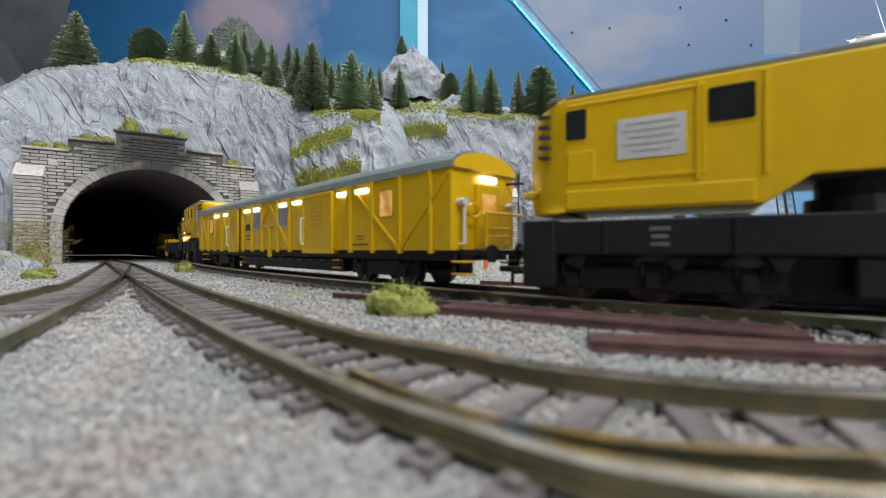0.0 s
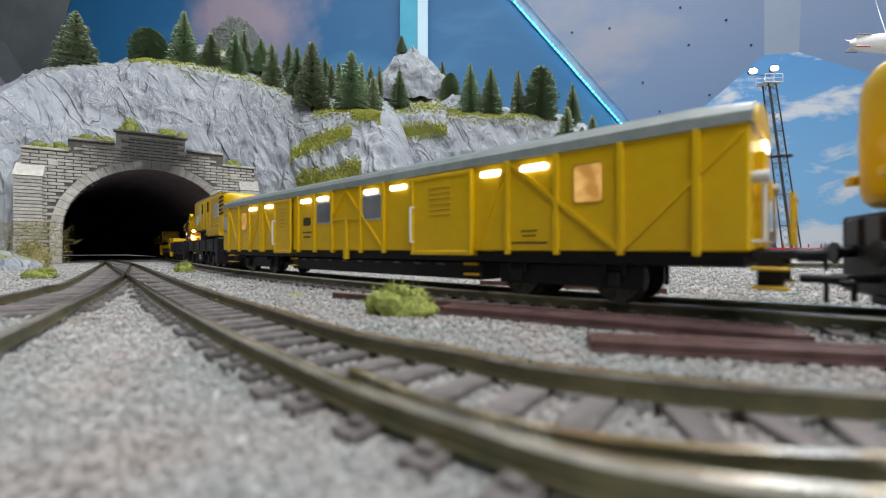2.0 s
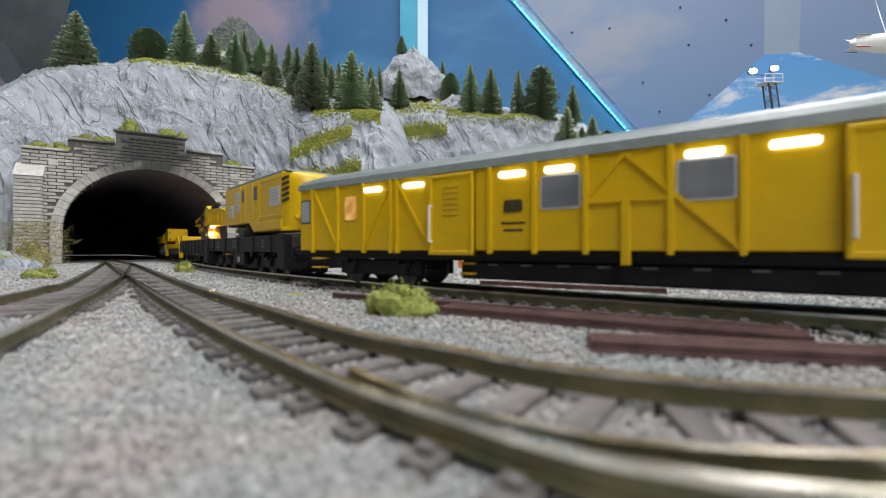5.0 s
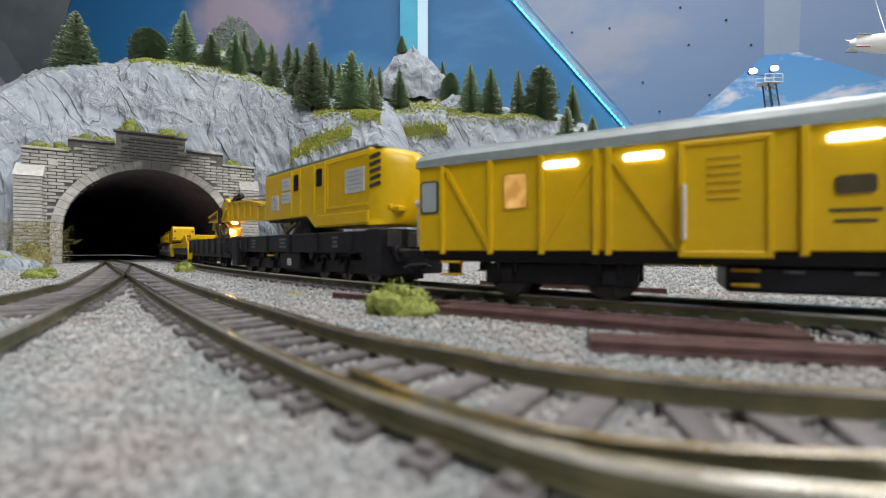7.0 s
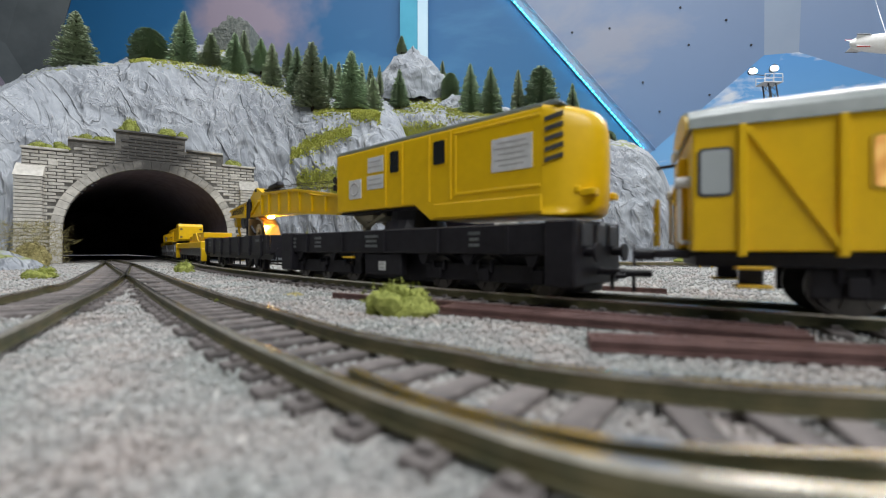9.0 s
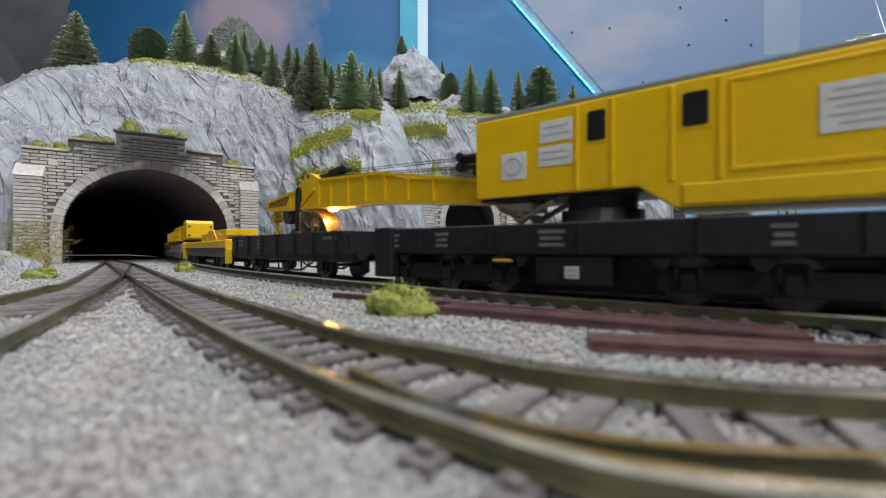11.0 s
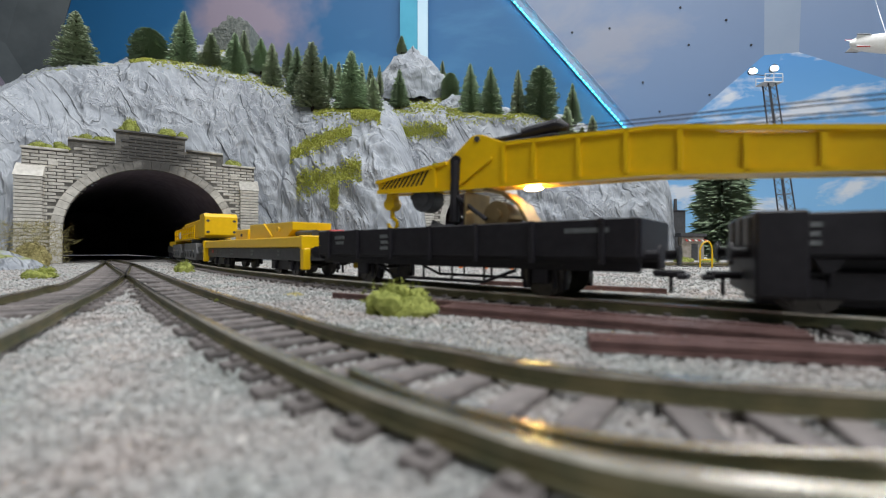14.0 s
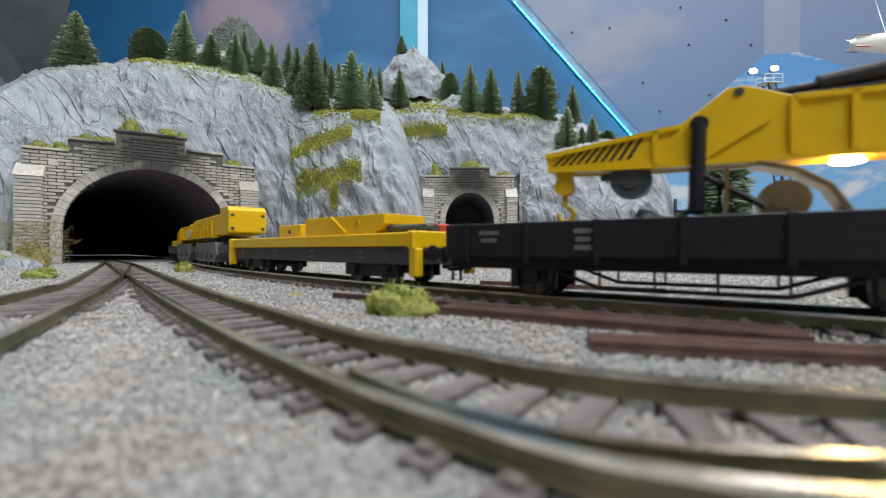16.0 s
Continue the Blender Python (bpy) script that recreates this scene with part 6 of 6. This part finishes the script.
def to_scale(root, along=ALONG, across=1.0):
    """Brings a vehicle, drawn in round numbers, to its true length and height; wheels stay round."""
    def size(q):
        return Vector((q.x * along, q.y * (across if q.z > 0.0235 else 1.0), height(q.z / MM) * MM))

    def walk_down(ob, above_old, above_new):
        for child in ob.children:
            m = above_old @ child.matrix_basis
            if child is BOOM:
                m = above_old @ mm(-30, 0, 38)
            p = m.translation
            moved_m = m.copy()
            moved_m.translation = (p.x * along, p.y, height(p.z / MM) * MM if p.z > 0.02 else p.z)
            if not child.name.startswith("wheelset"):
                back = moved_m.inverted()
                for v in child.data.vertices:
                    q = m @ v.co
                    v.co = back @ size(q)
            walk_down(child, m, moved_m)
            child.matrix_basis = above_new.inverted() @ moved_m
    walk_down(root, Matrix.Identity(4), Matrix.Identity(4))
    if root.data is not None:
        for v in root.data.vertices:
            v.co = size(v.co)


# thing, middle at the start (mm along the track), half the distance of its pivots, turned end for end
TRAIN += [(CRANE_A, 84.6, 48.0, True), (WAGON, -129.05, 87.0, False), (CRANE_B, -343.5, 48.0, False), (FLAT, -491.0, 40.0, False),
          (GEAR[0], -485.5, 45.0, False), (GEAR[1], -485.5, 45.0, False), (MATCH, -643.5, 53.0, False), (TELE, -812.6, 48.0, False)]
for vehicle, _, _, _ in TRAIN:
    to_scale(vehicle, along=0.75 if vehicle is FLAT else ALONG, across=0.86 if vehicle in (CRANE_A, CRANE_B) else 1.0)

SPEED = 33.87


def chord(u, half):
    ax, ay, _ = train_line(u - half)
    bx, by, _ = train_line(u + half)
    return (ax + bx) / 2, (ay + by) / 2, math.atan2(by - ay, bx - ax)
# ---- yard and far things ----
def light_mast():
    t = thing("light_mast", "grey lattice light mast with two lit floodlights", "light mast")
    foot, top = Vector((756.9, 900.0, 2.5)), Vector((705.6, 900.0, 371.8))
    foot.z = -1
    legs = []
    for sx, sy in ((-1, -1), (1, -1), (1, 1), (-1, 1)):
        a = foot + Vector((sx * 11, sy * 11, 0))
        c = top + Vector((sx * 8, sy * 8, 0))
        legs.append((a, c))
        part("leg", rod(a, c, 1.5, 6), GREY_DARK, t)
    n = 22
    for i in range(4):
        (a, c), (e, f) = legs[i], legs[(i + 1) % 4]
        b = bmesh.new()
        for k in range(n):
            p, q = a.lerp(c, k / n), e.lerp(f, (k + 1) / n)
            join(b, rod(p if k % 2 else e.lerp(f, k / n), q if k % 2 else a.lerp(c, (k + 1) / n), 0.6, 4))
            if k % 4 == 0:
                join(b, rod(a.lerp(c, k / n), e.lerp(f, k / n), 0.8, 4))
        part("lattice", b, PRINT, t, "thin grey lattice bracing")
    pf = box(-20, 20, -14, 14, 0, 2, 0.4)
    for x in (-19, 0, 19):
        for y in (-13, 13):
            join(pf, rod((x, y, 0), (x, y, 18), 0.8, 5))
    for y in (-13, 13):
        join(pf, rod((-19, y, 18), (19, y, 18), 0.8, 5))
        join(pf, rod((-19, y, 10), (19, y, 10), 0.6, 5))
    part("platform", moved(pf, Matrix.Translation(top)), SIGN_WHITE, t, "pale railed platform")
    for px in ((663.9, 890.0, 396.9), (709.8, 890.0, 403.0)):
        p = Vector(px)
        b = bmesh.new()
        bmesh.ops.create_icosphere(b, subdivisions=2, radius=1)
        lamp = part("floodlight", rod(p + Vector((0, 8, 1)), p + Vector((0, 1, 0)), 7, 12, r2=9), GREY_DARK, t)
        part("lens", moved(b, Matrix.Translation(p) @ Matrix.Diagonal((9, 3, 6, 1))), FLOOD, lamp, "bright white lens")
        part("bracket", rod(p + Vector((0, 6, -4)), top + Vector((0, 0, 18)), 0.9, 6), GREY_DARK, t)


light_mast()


def airship():
    t = thing("airship", "small white toy airship with tail fins hanging from the ceiling", "model airship")
    o = Vector((683.8, 700.0, 362.2))
    b = bmesh.new()
    rows = []
    n = 30
    for k in range(n + 1):
        f = k / n
        r = 17 * math.sqrt(max(0.0, math.sin(math.pi * min(f * 1.0, 1.0) ** 0.82))) if 0 < k < n else 0.3
        rows.append([b.verts.new((220 * f, r * math.cos(a), r * math.sin(a))) for a in [math.pi * 2 * i / 18 for i in range(18)]])
    for r, s in zip(rows, rows[1:]):
        for i in range(18):
            b.faces.new((r[i], r[(i + 1) % 18], s[(i + 1) % 18], s[i]))
    part("hull", b, WHITE, t, "white hull", smooth=True)
    for k in range(4):
        f = prism([(8, 4), (3, 15), (24, 15), (40, 9)], -0.5, 0.5, 0.2)
        fin = part("fin", f, SIGN_WHITE, t, "pale fin with a red edge")
        fin.matrix_basis = mm(0, 0, 0, 45 + k * 90)
        part("fin_edge", prism([(3, 13.6), (3, 15.2), (24, 15.2), (24, 13.6)], -0.7, 0.7), RED if k % 2 else PRINT, fin)
    part("gondola", box(90, 125, -4, 4, -21, -15, 1.2), SIGN_WHITE, t)
    t.matrix_world = mm(o.x, o.y, o.z)
    end_ = on_ceiling(0, (1.02, 1.0, 0.66)) - o
    part("string", rod((62, 0, 15), tuple(end_), 0.45, 5), SIGN_WHITE, t, "thin hanging thread")


airship()


def flat_car(x, y, turn):
    t = thing("container_wagon", "red flat wagon standing in the yard", "railway wagon", at=mm(x, y, RAIL_TOP, 0, 0, turn))
    part("deck", box(-90, 90, -14, 14, 11, 15, 0.4), RED, t)
    part("sole_bar", box(-88, 88, -12, 12, 7, 10.9, 0.4), RED, t)
    for k in range(9):
        part("stake", box(-84 + k * 21 - 1, -84 + k * 21 + 1, -15, -13.6, 9, 22, 0.2), RED, t)
    for sx in (-60, 60):
        b = bmesh.new()
        for w in (-10, 10):
            for s in (-1, 1):
                join(b, rod((sx + w, s * 7, 5), (sx + w, s * 9.5, 5), 5, 16))
        join(b, box(sx - 16, sx + 16, -10, 10, 4, 7))
        part("bogie", b, BLACK, t)
    return t


def container(x, y, z, turn, mat, label, ln=69):
    t = thing("container", label, "container", at=mm(x, y, z, 0, 0, turn))
    b = box(-ln / 2, ln / 2, -14, 14, 0, 28, 0.3)
    part("shell", b, mat, t)
    for k in range(int(ln / 4)):
        part("corrugation", box(-ln / 2 + 2 + k * 4, -ln / 2 + 3.6 + k * 4, -14.8, -13.9, 2, 26, 0.2), mat, t)
    part("frame", join(box(-ln / 2 - 0.4, ln / 2 + 0.4, -15, -13.8, 26.2, 28.6, 0.2), box(-ln / 2 - 0.4, ln / 2 + 0.4, -15, -13.8, -0.2, 2, 0.2)), mat, t)


fc = (656.7, 760.0, 11.9)
flat_car(fc[0], 760, -6)
container((583.4, 764.0, 17.0)[0], 771, RAIL_TOP + 15.2, -6, BLUE, "dark blue ribbed container on the red wagon", 46)
flat_car(fc[0] + 190, 738, -6)
container((643.2, 900.0, 17.2)[0], 905, -0.5, -6, BLUE, "dark blue container far in the yard", 60)
part("yard_rails", join(box(250, 1200, 0, 1, 1, RAIL_TOP), box(250, 1200, 16.5, 17.5, 1, RAIL_TOP)), RAIL_SIDE)
tagged(bpy.data.objects["yard_rails"], "straight rails under the standing wagons", "track", kind="structure")
bpy.data.objects["yard_rails"].matrix_world = mm(20, 800, 0, 0, 0, -5.6)


def hut():
    t = thing("yard_hut", "small grey yard hut with a striped awning", "hut", at=mm((357.1, 600.0, 16.8)[0], 600, -0.5, 0, 0, -14))
    part("wall", box(-14, 14, -10, 10, 0, 34, 0.4), SAND, t)
    part("roof", prism([(-17, 34.1), (17, 34.1), (16, 37.5), (-16, 40)], -13, 13, 0.3), GREY_DARK, t)
    part("door", box(-2, 6, -10.6, -10, 0, 24, 0.2), GREY_DARK, t)
    for k in range(7):
        part("awning_stripe", moved(box(-1, 1, -7, 0, -0.3, 0.3), Matrix.Translation((-9 + k * 4, -10, 30)) @ Matrix.Rotation(radians(22), 4, "X")), WHITE if k % 2 else RED, t)
    c = thing("factory_block", "dark distant block building with a chimney", "building", at=mm((496.5, 900.0, 17.2)[0], 900, -0.5))
    part("wall", box(-20, 20, -14, 14, 0, 96, 0.4), GREY_DARK, c)
    part("roof", box(-22, 22, -16, 16, 96.1, 99, 0.4), BLACK, c)
    part("chimney", rod((6, 0, 99), (6, 0, 125), 4, 10, r2=3), GREY_DARK, c)


hut()


def yellow_stand():
    t = thing("signal_stand", "yellow bent tube stand beside the yard track", "stand", at=mm((228.9, 360.0, 16.5)[0], 360, -0.3))
    b = bmesh.new()
    last = None
    for k in range(12):
        a = math.pi * k / 11
        p = (4.0 * math.cos(a) * (1 if k < 6 else 1.6), 0, 14 + 9 * math.sin(a))
        if last:
            join(b, rod(last, p, 0.7, 6))
        last = p
    join(b, rod((4, 0, 0), (4, 0, 14), 0.7, 6))
    join(b, rod((-6.4, 0, 0), (-6.4, 0, 14), 0.7, 6))
    join(b, rod((-6.4, 0, 7), (4, 0, 7), 0.6, 6))
    part("tube", b, YELLOW, t)


yellow_stand()


def dolls():
    """Tiny plain figurines of the layout, as simple pegs."""
    made = None
    for x, y in (((54.3, 330.0, 3.0)[0], 330), ((35.6, 345.0, 2.4)[0], 345), ((14.7, 350.0, 2.2)[0], 350)):
        if made is None:
            b = rod((0, 0, 0), (0, 0, 12), 1.8, 10, r2=2.3)
            join(b, rod((0, 0, 12), (0, 0, 17), 2.3, 10, r2=1.2))
            t = bmesh.new()
            bmesh.ops.create_icosphere(t, subdivisions=2, radius=1.6)
            join(b, moved(t, Matrix.Translation((0, 0, 18.3))))
            made = tagged(part("figurine", b, ORANGE), "tiny plain orange figurine beside the track", "figurine", "figurines beside the track")
            made.matrix_world = mm(x, y, -0.2)
        else:
            copy_thing(made, mm(x, y, -0.2))


dolls()


def dark_cover():
    b = bmesh.new()
    bmesh.ops.create_uvsphere(b, u_segments=32, v_segments=16, radius=1)
    for v in b.verts:
        v.co = Vector((v.co.x * 120, v.co.y * 90, max(v.co.z, 0) * (-958.7, 900.0, 428.1)[2]))
    ob = part("dark_cover", b, DARK, smooth=True)
    ob.matrix_world = mm((-1013.7, 900.0, 17.2)[0], 900, -1)
    tagged(ob, "rounded black cover standing behind the mountain", "cover")


dark_cover()


def motions():
    steps = [k * 0.5 for k in range(33)]
    for ob, u0, half, turned in TRAIN:
        rows = []
        for t in steps:
            x, y, a = chord(u0 + SPEED * t, half)
            rows.append((t, mm(x, y, RAIL_TOP, 0, 0, math.degrees(a) + (180 if turned else 0))))
        walk(ob, rows)
    (_, crane_u, crane_half, _), (_, flat_u, flat_half, _) = TRAIN[2], TRAIN[4]
    pivot = 30 * ALONG
    rows = []
    for t in steps:
        cx, cy, ca = chord(crane_u + SPEED * t, crane_half)
        fx, fy, fa = chord(flat_u + SPEED * t, flat_half)
        px, py = cx - pivot * math.cos(ca), cy - pivot * math.sin(ca)
        swing = math.atan2(py - fy, px - fx) - ca
        rows.append((t, mm(-pivot, 0, height(38) - 2.6, 0, 0, math.degrees(swing))))
    walk(BOOM, rows)
    for ob, _, r in WHEELS:
        x = ob.location.x / MM
        sign = -1 if ob.parent is CRANE_A else 1
        walk(ob, [(k * 0.16, mm(x, 0, r, 0, sign * math.degrees(SPEED * k * 0.16 / r), 0)) for k in range(101)])


motions()
